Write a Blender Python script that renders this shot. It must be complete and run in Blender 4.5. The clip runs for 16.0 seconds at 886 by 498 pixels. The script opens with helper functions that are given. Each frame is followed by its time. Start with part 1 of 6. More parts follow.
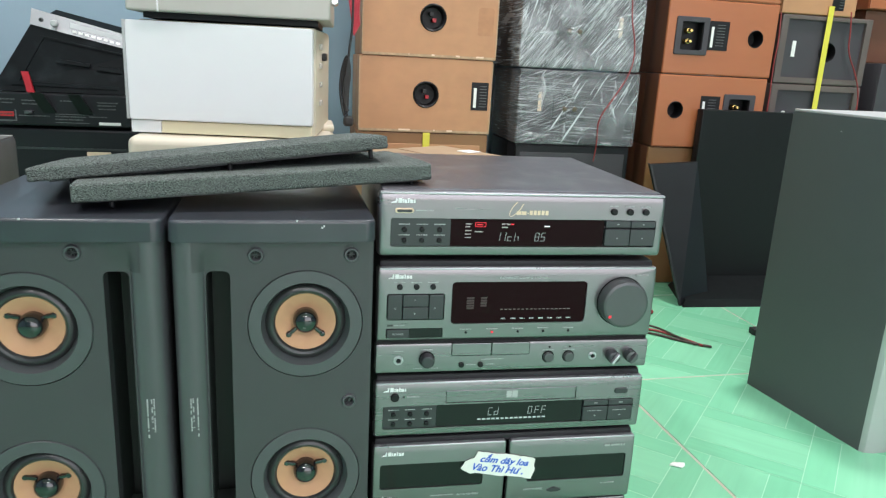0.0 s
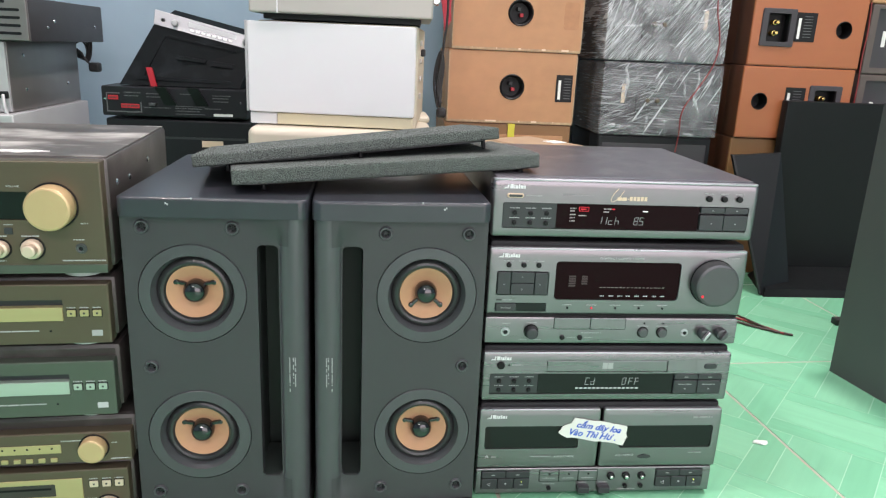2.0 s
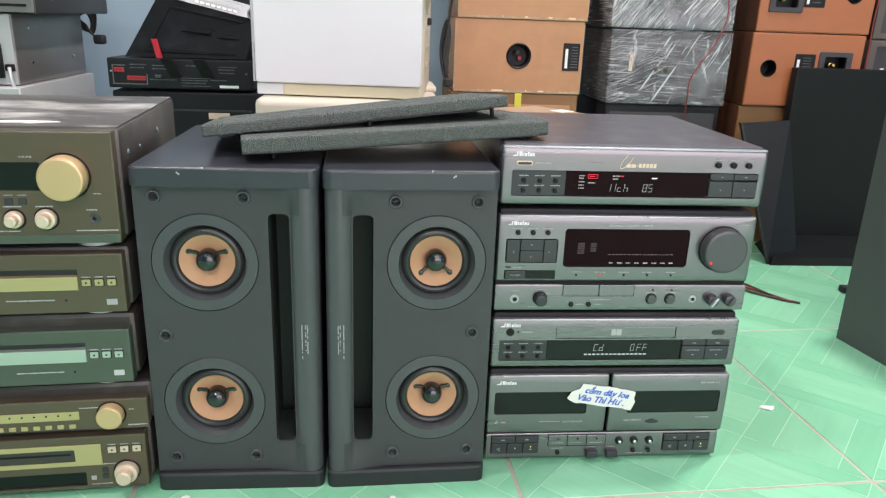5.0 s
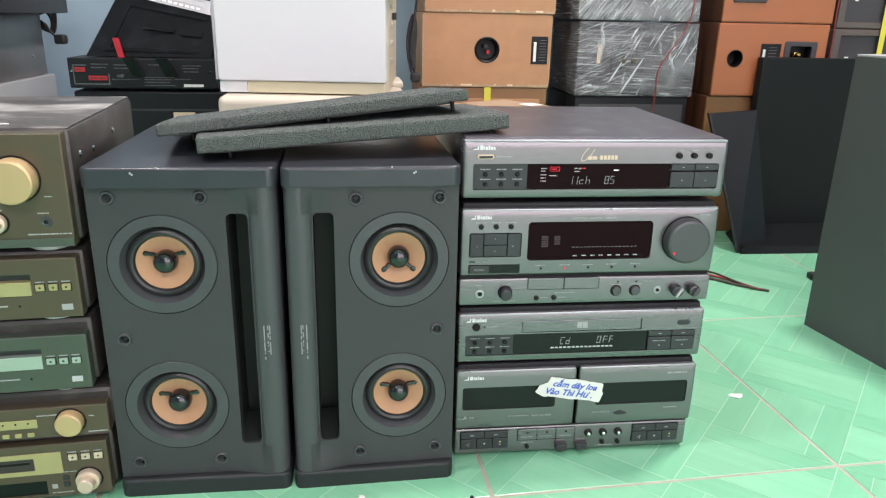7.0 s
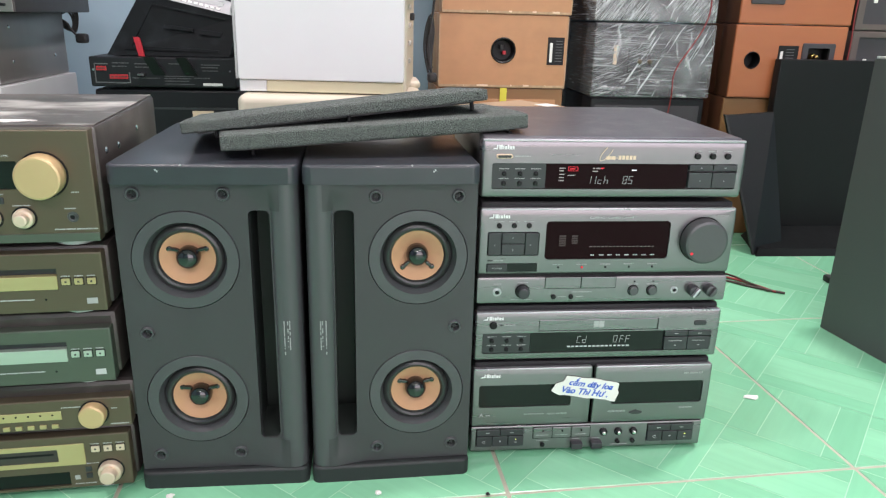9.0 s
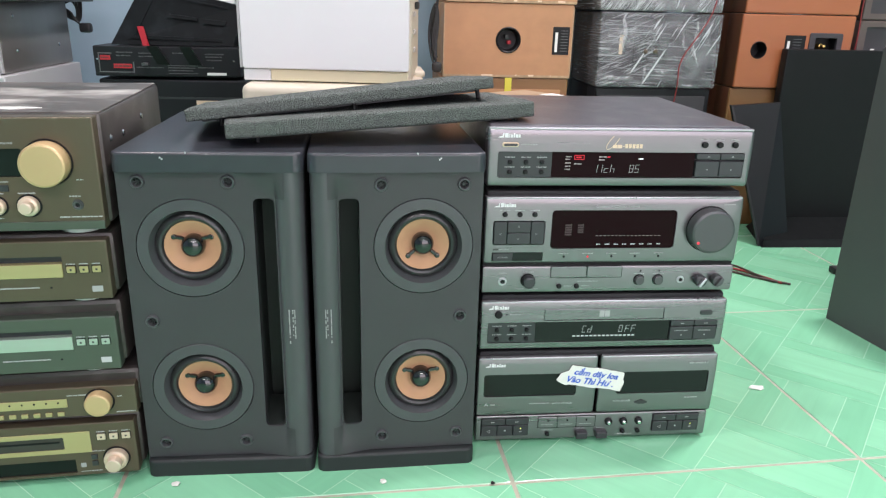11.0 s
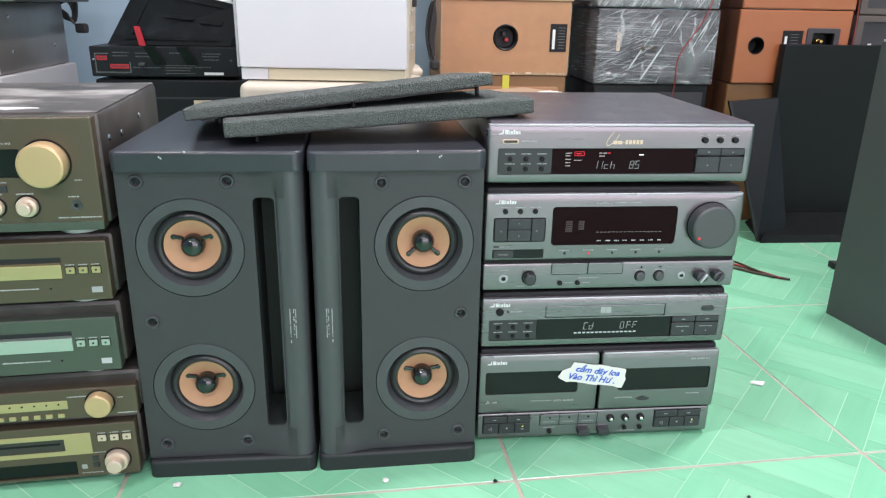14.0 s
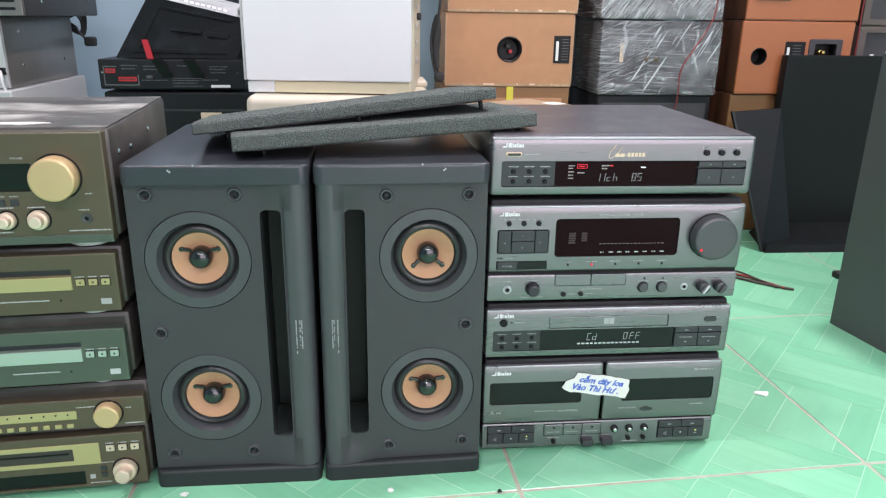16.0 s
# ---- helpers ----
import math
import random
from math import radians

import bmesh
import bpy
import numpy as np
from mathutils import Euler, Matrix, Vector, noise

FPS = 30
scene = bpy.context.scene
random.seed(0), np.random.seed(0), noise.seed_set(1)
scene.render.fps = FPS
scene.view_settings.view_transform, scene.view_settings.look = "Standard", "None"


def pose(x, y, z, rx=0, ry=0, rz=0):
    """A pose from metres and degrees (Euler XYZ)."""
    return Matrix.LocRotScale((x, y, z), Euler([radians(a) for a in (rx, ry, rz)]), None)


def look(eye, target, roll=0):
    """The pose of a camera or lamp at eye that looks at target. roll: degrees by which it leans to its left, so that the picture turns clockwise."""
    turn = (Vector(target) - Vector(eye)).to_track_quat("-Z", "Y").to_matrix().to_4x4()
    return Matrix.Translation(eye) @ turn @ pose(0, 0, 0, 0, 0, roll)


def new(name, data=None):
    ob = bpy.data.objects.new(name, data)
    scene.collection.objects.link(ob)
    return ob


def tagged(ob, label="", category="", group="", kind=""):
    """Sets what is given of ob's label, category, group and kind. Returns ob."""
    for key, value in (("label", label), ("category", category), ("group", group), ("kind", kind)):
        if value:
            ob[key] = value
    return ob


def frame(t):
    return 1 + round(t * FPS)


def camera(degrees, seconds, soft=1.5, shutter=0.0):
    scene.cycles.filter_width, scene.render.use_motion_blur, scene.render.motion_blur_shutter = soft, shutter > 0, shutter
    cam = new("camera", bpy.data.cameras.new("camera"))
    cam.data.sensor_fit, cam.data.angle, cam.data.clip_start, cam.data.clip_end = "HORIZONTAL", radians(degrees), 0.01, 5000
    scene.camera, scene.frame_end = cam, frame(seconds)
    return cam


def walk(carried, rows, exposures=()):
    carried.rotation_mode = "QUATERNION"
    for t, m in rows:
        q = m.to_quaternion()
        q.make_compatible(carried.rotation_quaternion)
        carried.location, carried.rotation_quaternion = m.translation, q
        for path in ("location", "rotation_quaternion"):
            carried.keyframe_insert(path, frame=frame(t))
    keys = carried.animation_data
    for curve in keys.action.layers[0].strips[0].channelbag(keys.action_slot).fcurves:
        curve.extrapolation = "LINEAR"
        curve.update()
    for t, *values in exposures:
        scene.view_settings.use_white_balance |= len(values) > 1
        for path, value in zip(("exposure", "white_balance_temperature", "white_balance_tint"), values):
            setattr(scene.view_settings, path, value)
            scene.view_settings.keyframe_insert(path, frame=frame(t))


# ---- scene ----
cam = camera(63.47, 16.0, soft=1.25, shutter=0.2)
PATH = [
    (0, (0.0194, -0.0028, 0.4747), (0.3862, 1.8968, -0.0324), 2.95),
    (0.5, (-0.0263, -0.0572, 0.4820), (0.3339, 1.8457, -0.0170), 4.42),
    (1, (-0.0395, -0.0706, 0.4814), (0.2452, 1.8411, -0.0330), 4.04),
    (1.5, (-0.0344, -0.0672, 0.4796), (0.1931, 1.8466, -0.0547), 3.08),
    (2, (-0.0361, -0.0661, 0.4817), (0.1575, 1.8494, -0.0600), 2.53),
    (2.5, (-0.0396, -0.0705, 0.4802), (0.1364, 1.8470, -0.0606), 2.21),
    (3, (-0.0402, -0.0745, 0.4843), (0.1205, 1.8443, -0.0565), 2.03),
    (3.5, (-0.0479, -0.0694, 0.4756), (0.1043, 1.8430, -0.0897), 2.07),
    (4, (-0.0445, -0.0713, 0.4782), (0.1150, 1.8318, -0.1158), 2.09),
    (6.5, (-0.0308, -0.0692, 0.4770), (0.1863, 1.8194, -0.1445), 1.60),
    (7, (-0.0221, -0.0676, 0.4768), (0.2104, 1.8184, -0.1471), 1.28),
    (7.5, (-0.0212, -0.0710, 0.4772), (0.2151, 1.8155, -0.1434), 1.00),
    (8, (-0.0210, -0.0727, 0.4783), (0.2016, 1.8160, -0.1409), 1.00),
    (8.5, (-0.0217, -0.0770, 0.4788), (0.1927, 1.8145, -0.1345), 1.45),
    (9, (-0.0298, -0.0737, 0.4762), (0.1709, 1.8163, -0.1465), 1.48),
    (9.5, (-0.0259, -0.0726, 0.4716), (0.1687, 1.8140, -0.1630), 1.29),
    (12, (-0.0347, -0.0712, 0.4726), (0.1547, 1.8127, -0.1718), 1.59),
    (12.5, (-0.0339, -0.0706, 0.4724), (0.1552, 1.8139, -0.1699), 1.49),
    (13, (-0.0320, -0.0716, 0.4721), (0.1634, 1.8124, -0.1700), 1.29),
    (13.5, (-0.0325, -0.0714, 0.4717), (0.1682, 1.8118, -0.1711), 1.19),
    (14, (-0.0343, -0.0704, 0.4705), (0.1632, 1.8117, -0.1764), 1.07),
    (14.5, (-0.0313, -0.0739, 0.4718), (0.1631, 1.8092, -0.1732), 0.67),
    (15, (-0.0311, -0.0745, 0.4734), (0.1631, 1.8088, -0.1713), 0.54),
    (15.5, (-0.0345, -0.0762, 0.4783), (0.1579, 1.8095, -0.1598), 0.80),
    (16, (-0.0347, -0.0770, 0.4758), (0.1500, 1.8143, -0.1479), 0.88),
]
walk(cam, [(t, look(eye, target, roll)) for t, eye, target, roll in PATH],
     [(0, 0.0, 6500, 12), (0.6, 0.0, 6550, 13.5), (1.0, 0.0, 6600, 15.5), (1.6, 0.0, 6800, 22), (9.5, 0.0, 6800, 23), (13.0, 0.0, 6500, 24), (16, 0.0, 6500, 24)])

# ---------- world and light ----------
world = bpy.data.worlds.new("world")
scene.world = world
world.use_nodes = True
wn = world.node_tree
sky = wn.nodes.new("ShaderNodeTexSky")
sky.sky_type, sky.sun_disc = "NISHITA", False
sky.sun_elevation, sky.sun_rotation = radians(40), radians(200)
wn.links.new(sky.outputs[0], wn.nodes["Background"].inputs[0])
wn.nodes["Background"].inputs[1].default_value = 0.12


def area_lamp(name, m, shape, sx, sy, watts, colour):
    d = bpy.data.lights.new(name, "AREA")
    d.shape, d.size, d.size_y, d.energy, d.color = shape, sx, sy, watts, colour
    ob = new(name, d)
    ob.matrix_world = m
    return ob


# daylight in the open shop front behind the camera, and round ceiling lamps
area_lamp("daylight", look((1.6, -3.1, 1.35), (1.4, 1.0, 0.7)), "RECTANGLE", 3.6, 2.4, 78, (1.0, 0.97, 1.0))
LAMPS = [(-0.9, 0.4, 30), (0.15, 0.05, 4), (0.95, 1.0, 53), (1.0, -1.5, 16), (-0.9, -2.0, 30), (0.15, -2.2, 22)]
for tx, ty, watts in LAMPS:
    area_lamp("ceiling_light", look((tx, ty, 2.62), (tx, ty, 0)), "DISK", 0.26, 0.26, watts, (1.0, 0.96, 0.96))


# ---------- materials ----------
def material(name, colour, rough=0.5, metal=0.0, vary=0.12, scale=30.0, bump=0.0, bump_scale=400.0, big=None, spec=0.5,
             stain=None, stain_scale=6.0, stain_amount=0.5, coat=0.0, stretch=(1, 1, 1), island=0.0, per_object=0.0, rvar=0.25, turn=None):
    """A surface with fine grain, broader unevenness, optional stains of another colour and fine relief."""
    m = bpy.data.materials.new(name)
    m.use_nodes = True
    n, l = m.node_tree.nodes, m.node_tree.links
    b = n["Principled BSDF"]
    b.inputs["Metallic"].default_value = metal
    b.inputs["Specular IOR Level"].default_value = spec
    b.inputs["Coat Weight"].default_value = coat
    b.inputs["Coat Roughness"].default_value = 0.12
    co = n.new("ShaderNodeTexCoord")
    mp = n.new("ShaderNodeMapping")
    mp.inputs["Scale"].default_value = stretch
    if turn is not None:
        mp.vector_type = "TEXTURE"
        mp.inputs["Rotation"].default_value = (0, 0, radians(turn))
    l.new(co.outputs["Object"], mp.inputs[0])

    def noise_tex(s, detail=4.0):
        t = n.new("ShaderNodeTexNoise")
        t.inputs["Scale"].default_value, t.inputs["Detail"].default_value = s, detail
        l.new(mp.outputs[0], t.inputs["Vector"])
        return t.outputs["Fac"]

    def math_node(op, a, c):
        t = n.new("ShaderNodeMath")
        t.operation = op
        for i, v in enumerate((a, c)):
            if isinstance(v, (int, float)):
                t.inputs[i].default_value = v
            else:
                l.new(v, t.inputs[i])
        return t.outputs[0]

    fine, broad = noise_tex(scale), noise_tex(big or scale / 9, 2.0)
    both = math_node("ADD", math_node("MULTIPLY", fine, 0.5), math_node("MULTIPLY", broad, 0.5))
    gain = math_node("ADD", math_node("MULTIPLY", math_node("SUBTRACT", both, 0.5), 2 * vary * 2), 1.0)
    if island:
        g = n.new("ShaderNodeNewGeometry")
        gain = math_node("ADD", gain, math_node("MULTIPLY", math_node("SUBTRACT", g.outputs["Random Per Island"], 0.5), island))
    if per_object:
        o = n.new("ShaderNodeObjectInfo")
        gain = math_node("ADD", gain, math_node("MULTIPLY", math_node("SUBTRACT", o.outputs["Random"], 0.5), per_object))
    mix = n.new("ShaderNodeVectorMath")
    mix.operation = "SCALE"
    mix.inputs[0].default_value = colour
    l.new(gain, mix.inputs["Scale"])
    out = mix.outputs[0]
    if stain:
        s = noise_tex(stain_scale, 6.0)
        ramp = n.new("ShaderNodeMapRange")
        ramp.inputs["From Min"].default_value, ramp.inputs["From Max"].default_value = 0.52, 0.72
        ramp.inputs["To Max"].default_value = stain_amount
        l.new(s, ramp.inputs["Value"])
        sm = n.new("ShaderNodeMix")
        sm.data_type = "RGBA"
        l.new(ramp.outputs[0], sm.inputs["Factor"])
        l.new(out, sm.inputs["A"])
        sm.inputs["B"].default_value = (*stain, 1)
        out = sm.outputs["Result"]
    l.new(out, b.inputs["Base Color"])
    l.new(math_node("ADD", math_node("MULTIPLY", math_node("SUBTRACT", both, 0.5), rvar), rough), b.inputs["Roughness"])
    if bump:
        bn = n.new("ShaderNodeBump")
        bn.inputs["Strength"].default_value, bn.inputs["Distance"].default_value = bump, 0.001
        l.new(noise_tex(bump_scale, 3.0), bn.inputs["Height"])
        l.new(bn.outputs[0], b.inputs["Normal"])
    return m


def glow(name, colour, strength):
    m = material(name, colour, 0.4, vary=0.02)
    b = m.node_tree.nodes["Principled BSDF"]
    b.inputs["Emission Color"].default_value = (*colour, 1)
    b.inputs["Emission Strength"].default_value = strength
    return m


SILVER = material("brushed grey panel", (0.225, 0.213, 0.224), 0.28, 0.88, 0.015, 40, 0.0, 1200, stretch=(0.15, 1, 4), rvar=0.06)
SILVER_EDGE = material("pale edge metal with highlight", (0.50, 0.49, 0.52), 0.30, 0.7, 0.05, 60)
CASE = material("dark painted case", (0.024, 0.023, 0.026), 0.55, 0.05, 0.10, 40, 0.15, 1500, spec=0.25, stain=(0.07, 0.068, 0.066), stain_scale=9, stain_amount=0.25)
CASE_TOP = material("purple grey painted lid", (0.088, 0.084, 0.095), 0.36, 0.2, 0.14, 30, 0.12, 1500, stain=(0.22, 0.21, 0.21), stain_scale=34, stain_amount=0.35)
WINDOW = material("smoked display window", (0.008, 0.011, 0.010), 0.10, 0, 0.05, 30, spec=0.28, rvar=0.03)
WINDOW_RED = material("dark red display glass", (0.011, 0.0022, 0.0034), 0.14, 0, 0.05, 30, spec=0.07, rvar=0.03)
INLAY = material("dark grey key panel", (0.034, 0.037, 0.040), 0.42, 0.1, 0.06, 60)
KEY = material("grey plastic key", (0.040, 0.042, 0.046), 0.38, 0.2, 0.06, 60)
KNOB = material("satin grey knob", (0.082, 0.084, 0.088), 0.36, 0.35, 0.06, 60)
BLACK = material("black plastic", (0.008, 0.008, 0.009), 0.45, 0, 0.15, 80, spec=0.25)
# Shade deep in the ports and socket holes, painted as near-black.
VOID = material("near-black hole shade", (0.015, 0.020, 0.018), 0.5, 0, 0.1, 80, spec=0.35)
COLUMN = material("satin charcoal column", (0.066, 0.067, 0.073), 0.34, 0, 0.05, 60, coat=0.15)
DULL_BLACK = material("dull black sheet", (0.006, 0.008, 0.009), 0.45, 0, 0.4, 40, 0.1, 900, spec=0.08, stain=(0.018, 0.023, 0.026), stain_scale=26, stain_amount=0.7)
RUBBER = material("black rubber", (0.018, 0.018, 0.019), 0.55, 0, 0.15, 120)
CHROME = material("chrome", (0.75, 0.75, 0.74), 0.16, 1.0, 0.03, 60)
PRINT = material("pale print", (0.50, 0.51, 0.52), 0.5, 0, 0.05, 80)
BADGE = material("bright white badge", (0.78, 0.79, 0.80), 0.4, 0, 0.03, 80)
PRINT_DIM = material("dim print", (0.38, 0.39, 0.39), 0.5, 0, 0.05, 80)
PRINT_FAINT = material("faint print", (0.10, 0.105, 0.108), 0.5, 0, 0.05, 80)
PRINT_CREAM = material("cream print", (0.72, 0.55, 0.40), 0.45, 0.1, 0.05, 80)
PRINT_DARK = material("dark print", (0.03, 0.03, 0.03), 0.5, 0, 0.05, 80)
LIT_WHITE = glow("lit white segments", (0.85, 0.9, 0.95), 0.9)
LIT_DIM = glow("dim lit segments", (0.45, 0.40, 0.40), 0.2)
LIT_SEG = glow("lit pale segments", (0.46, 0.47, 0.48), 0.18)
LIT_SOFT = glow("soft lit segments", (0.46, 0.49, 0.50), 0.22)
LIT_FAINT = glow("faint lit segments", (0.22, 0.18, 0.18), 0.12)
LIT_RED = glow("lit red segments", (0.75, 0.02, 0.04), 0.5)
LIT_YELLOW = glow("lit yellow dot", (0.9, 0.9, 0.15), 1.2)
SPK = material("charcoal speaker vinyl", (0.045, 0.045, 0.049), 0.48, 0, 0.06, 50, 0.10, 2200, stain=(0.09, 0.095, 0.1), stain_scale=4, stain_amount=0.3)
# Blue in the cap colour stands for the wall mirrored in its top.
SPK_TOP = material("speaker cap with painted blue reflection", (0.031, 0.034, 0.042), 0.36, 0, 0.08, 40, 0.10, 1800, spec=0.45, coat=0.30, stain=(0.06, 0.06, 0.07), stain_scale=10, stain_amount=0.12, rvar=0.06)
SPK_BASE = material("dull charcoal speaker base", (0.022, 0.026, 0.027), 0.5, 0, 0.08, 40, spec=0.35)
SPK_RING = material("speaker ring plastic", (0.066, 0.069, 0.074), 0.36, 0, 0.05, 60)
SURROUND = material("rubber surround", (0.026, 0.026, 0.027), 0.30, 0, 0.08, 90)
CONE = material("tan paper cone", (0.52, 0.27, 0.155), 0.62, 0, 0.10, 120, 0.15, 1500, stain=(0.48, 0.25, 0.11), stain_scale=30, stain_amount=0.3)
DOME = material("glossy black dome", (0.004, 0.004, 0.005), 0.03, 0, 0.02, 40, spec=0.5, rvar=0.0, coat=0.8)
FOAM = material("grey foam", (0.112, 0.126, 0.118), 0.9, 0, 2.6, 1900, 1.0, 1500, big=1100, spec=0.2)
GRILLE_BACK = material("grille frame plastic", (0.05, 0.055, 0.055), 0.5, 0, 0.1, 60)
GOLD = material("olive champagne panel", (0.114, 0.090, 0.060), 0.36, 0.35, 0.03, 60, 0.02, 900, stretch=(0.15, 1, 4))
GOLD_GREEN = material("greenish champagne panel", (0.090, 0.108, 0.086), 0.36, 0.35, 0.03, 60, 0.02, 900, stretch=(0.15, 1, 4))
GOLD_KNOB = material("pale gold knob", (0.62, 0.43, 0.23), 0.33, 0.35, 0.05, 50)
GOLD_BAR = material("pale gold tray", (0.48, 0.41, 0.20), 0.36, 0.35, 0.05, 50, stretch=(0.2, 1, 4))
MINT_BAR = material("pale silver tray", (0.42, 0.52, 0.44), 0.36, 0.4, 0.05, 50, stretch=(0.2, 1, 4))
PALE_KNOB = material("pale pink gold knob", (0.72, 0.57, 0.44), 0.33, 0.35, 0.05, 50)
BROWN_CASE = material("dusty brown metal case", (0.058, 0.050, 0.046), 0.40, 0.3, 0.22, 25, 0.1, 1200, stain=(0.26, 0.24, 0.22), stain_scale=9, stain_amount=0.40)
DUSTY_CASE = material("heavily dusty brown lid", (0.105, 0.092, 0.082), 0.5, 0.1, 0.6, 120, 0.1, 1200, big=13, stain=(0.52, 0.49, 0.45), stain_scale=22, stain_amount=0.95, stretch=(0.55, 1.0, 1.0))
WHITE_PANEL = material("white enamel", (0.80, 0.79, 0.80), 0.35, 0, 0.02, 20)
CREAM = material("cream plastic", (0.62, 0.55, 0.44), 0.45, 0, 0.05, 20, stain=(0.55, 0.47, 0.35), stain_scale=8, stain_amount=0.3)
PALE_CREAM = material("yellowed cream plastic", (0.74, 0.66, 0.46), 0.45, 0, 0.05, 20)
BEIGE = material("beige painted metal", (0.50, 0.47, 0.43), 0.42, 0.15, 0.05, 20, stain=(0.4, 0.36, 0.3), stain_scale=7, stain_amount=0.3)
TAN = material("tan wood veneer", (0.455, 0.228, 0.110), 0.5, 0, 0.09, 60, 0.1, 500, big=14, stain=(0.33, 0.155, 0.075), stain_scale=11, stain_amount=0.6, stretch=(0.7, 1, 1))
TAN_STAIN = material("darkened tan veneer", (0.42, 0.20, 0.095), 0.55, 0, 0.2, 60)
TAN_EDGE = material("chipped particle board edge", (0.42, 0.28, 0.17), 0.75, 0, 0.35, 120, 0.4, 300)
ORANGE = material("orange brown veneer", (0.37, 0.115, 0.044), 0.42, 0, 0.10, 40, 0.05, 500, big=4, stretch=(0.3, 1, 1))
# Darker than ORANGE; used on the cabinet sides and one end speaker.
ORANGE_DARK = material("dark red brown", (0.12, 0.042, 0.02), 0.45, 0, 0.15, 40, stretch=(0.3, 1, 1))
BROWN = material("brown veneer", (0.24, 0.115, 0.045), 0.5, 0, 0.15, 40, stretch=(0.3, 1, 1))
GREY_BACK = material("grey back board", (0.044, 0.040, 0.046), 0.6, 0, 0.1, 40)
FRAME_BROWN = material("grey brown frame", (0.105, 0.080, 0.072), 0.55, 0, 0.12, 40)
BLACK_VINYL = material("black ash vinyl", (0.011, 0.012, 0.014), 0.45, 0, 0.15, 40, 0.1, 900, spec=0.28)
TOWER = material("black textured vinyl", (0.009, 0.0105, 0.011), 0.45, 0, 0.15, 40, 0.1, 900, spec=0.16)
SLATE = material("slate grey speaker side", (0.066, 0.072, 0.073), 0.5, 0, 0.07, 30, 0.12, 1600, stain=(0.085, 0.095, 0.095), stain_scale=3, stain_amount=0.4)
SLATE_FRONT = material("silver grey speaker front", (0.40, 0.42, 0.41), 0.42, 0.2, 0.05, 30)
YELLOW = material("yellow tape", (0.66, 0.58, 0.06), 0.5, 0, 0.05, 30)
RED = material("red plastic", (0.42, 0.015, 0.025), 0.4, 0, 0.08, 40)
RED_PRINT = material("red print", (0.42, 0.02, 0.025), 0.5, 0, 0.08, 40)
BRASS = material("brass post", (0.72, 0.50, 0.18), 0.25, 0.9, 0.05, 40)
LABEL = material("white label", (0.75, 0.75, 0.72), 0.5, 0, 0.04, 40)
CARDBOARD = material("brown cardboard", (0.40, 0.28, 0.18), 0.75, 0, 0.10, 40, 0.2, 300)
PAPER = material("torn masking paper", (0.80, 0.79, 0.75), 0.7, 0, 0.04, 40, 0.2, 600)
INK = material("blue ink", (0.012, 0.095, 0.56), 0.5, 0, 0.05, 60)
WIRE_RED = material("dull red wire", (0.25, 0.03, 0.03), 0.45, 0, 0.1, 60)
WIRE_PINK = material("pinkish red wire", (0.50, 0.05, 0.07), 0.4, 0, 0.1, 60)
WIRE_DARK = material("dark brown wire", (0.05, 0.03, 0.025), 0.45, 0, 0.1, 60)
WALL = material("blue grey painted wall", (0.265, 0.372, 0.448), 0.7, 0, 0.05, 12, 0.1, 200, stain=(0.36, 0.44, 0.5), stain_scale=3, stain_amount=0.4)
CEILING = material("white ceiling paint", (0.75, 0.75, 0.74), 0.8, 0, 0.03, 10)
GROUT = material("pinkish cement grout", (0.42, 0.40, 0.32), 0.8, 0, 0.25, 60, 0.3, 500, stain=(0.47, 0.37, 0.29), stain_scale=14, stain_amount=0.9)
TILE_LINE = material("pale green printed line", (0.40, 0.70, 0.52), 0.16, 0, 0.05, 40)
TILES = [material("glazed green plank print", c, 0.19, 0, 0.10, 34, 0, big=5, island=0.10, per_object=0.05, stretch=(5.0, 0.3, 1.0), turn=a, rvar=0.05)
         for c in ((0.192, 0.528, 0.324), (0.226, 0.570, 0.358)) for a in (45, -45)]
UP_FRONT = material("scuffed silver panel", (0.34, 0.34, 0.35), 0.34, 0.8, 0.08, 60)
AMP_FACE = material("warm grey metal", (0.21, 0.195, 0.185), 0.4, 0.5, 0.08, 30)
AMP_SIDE = material("dark grey painted steel", (0.052, 0.050, 0.052), 0.45, 0.1, 0.12, 30, 0.1, 900)
SILVER_METAL = material("grey metal cabinet", (0.30, 0.285, 0.27), 0.35, 0.6, 0.12, 20, stretch=(1, 1, 0.2), stain=(0.12, 0.11, 0.1), stain_scale=6, stain_amount=0.4)
LIGHT_METAL = material("light grey metal", (0.48, 0.48, 0.48), 0.45, 0.2, 0.06, 20)


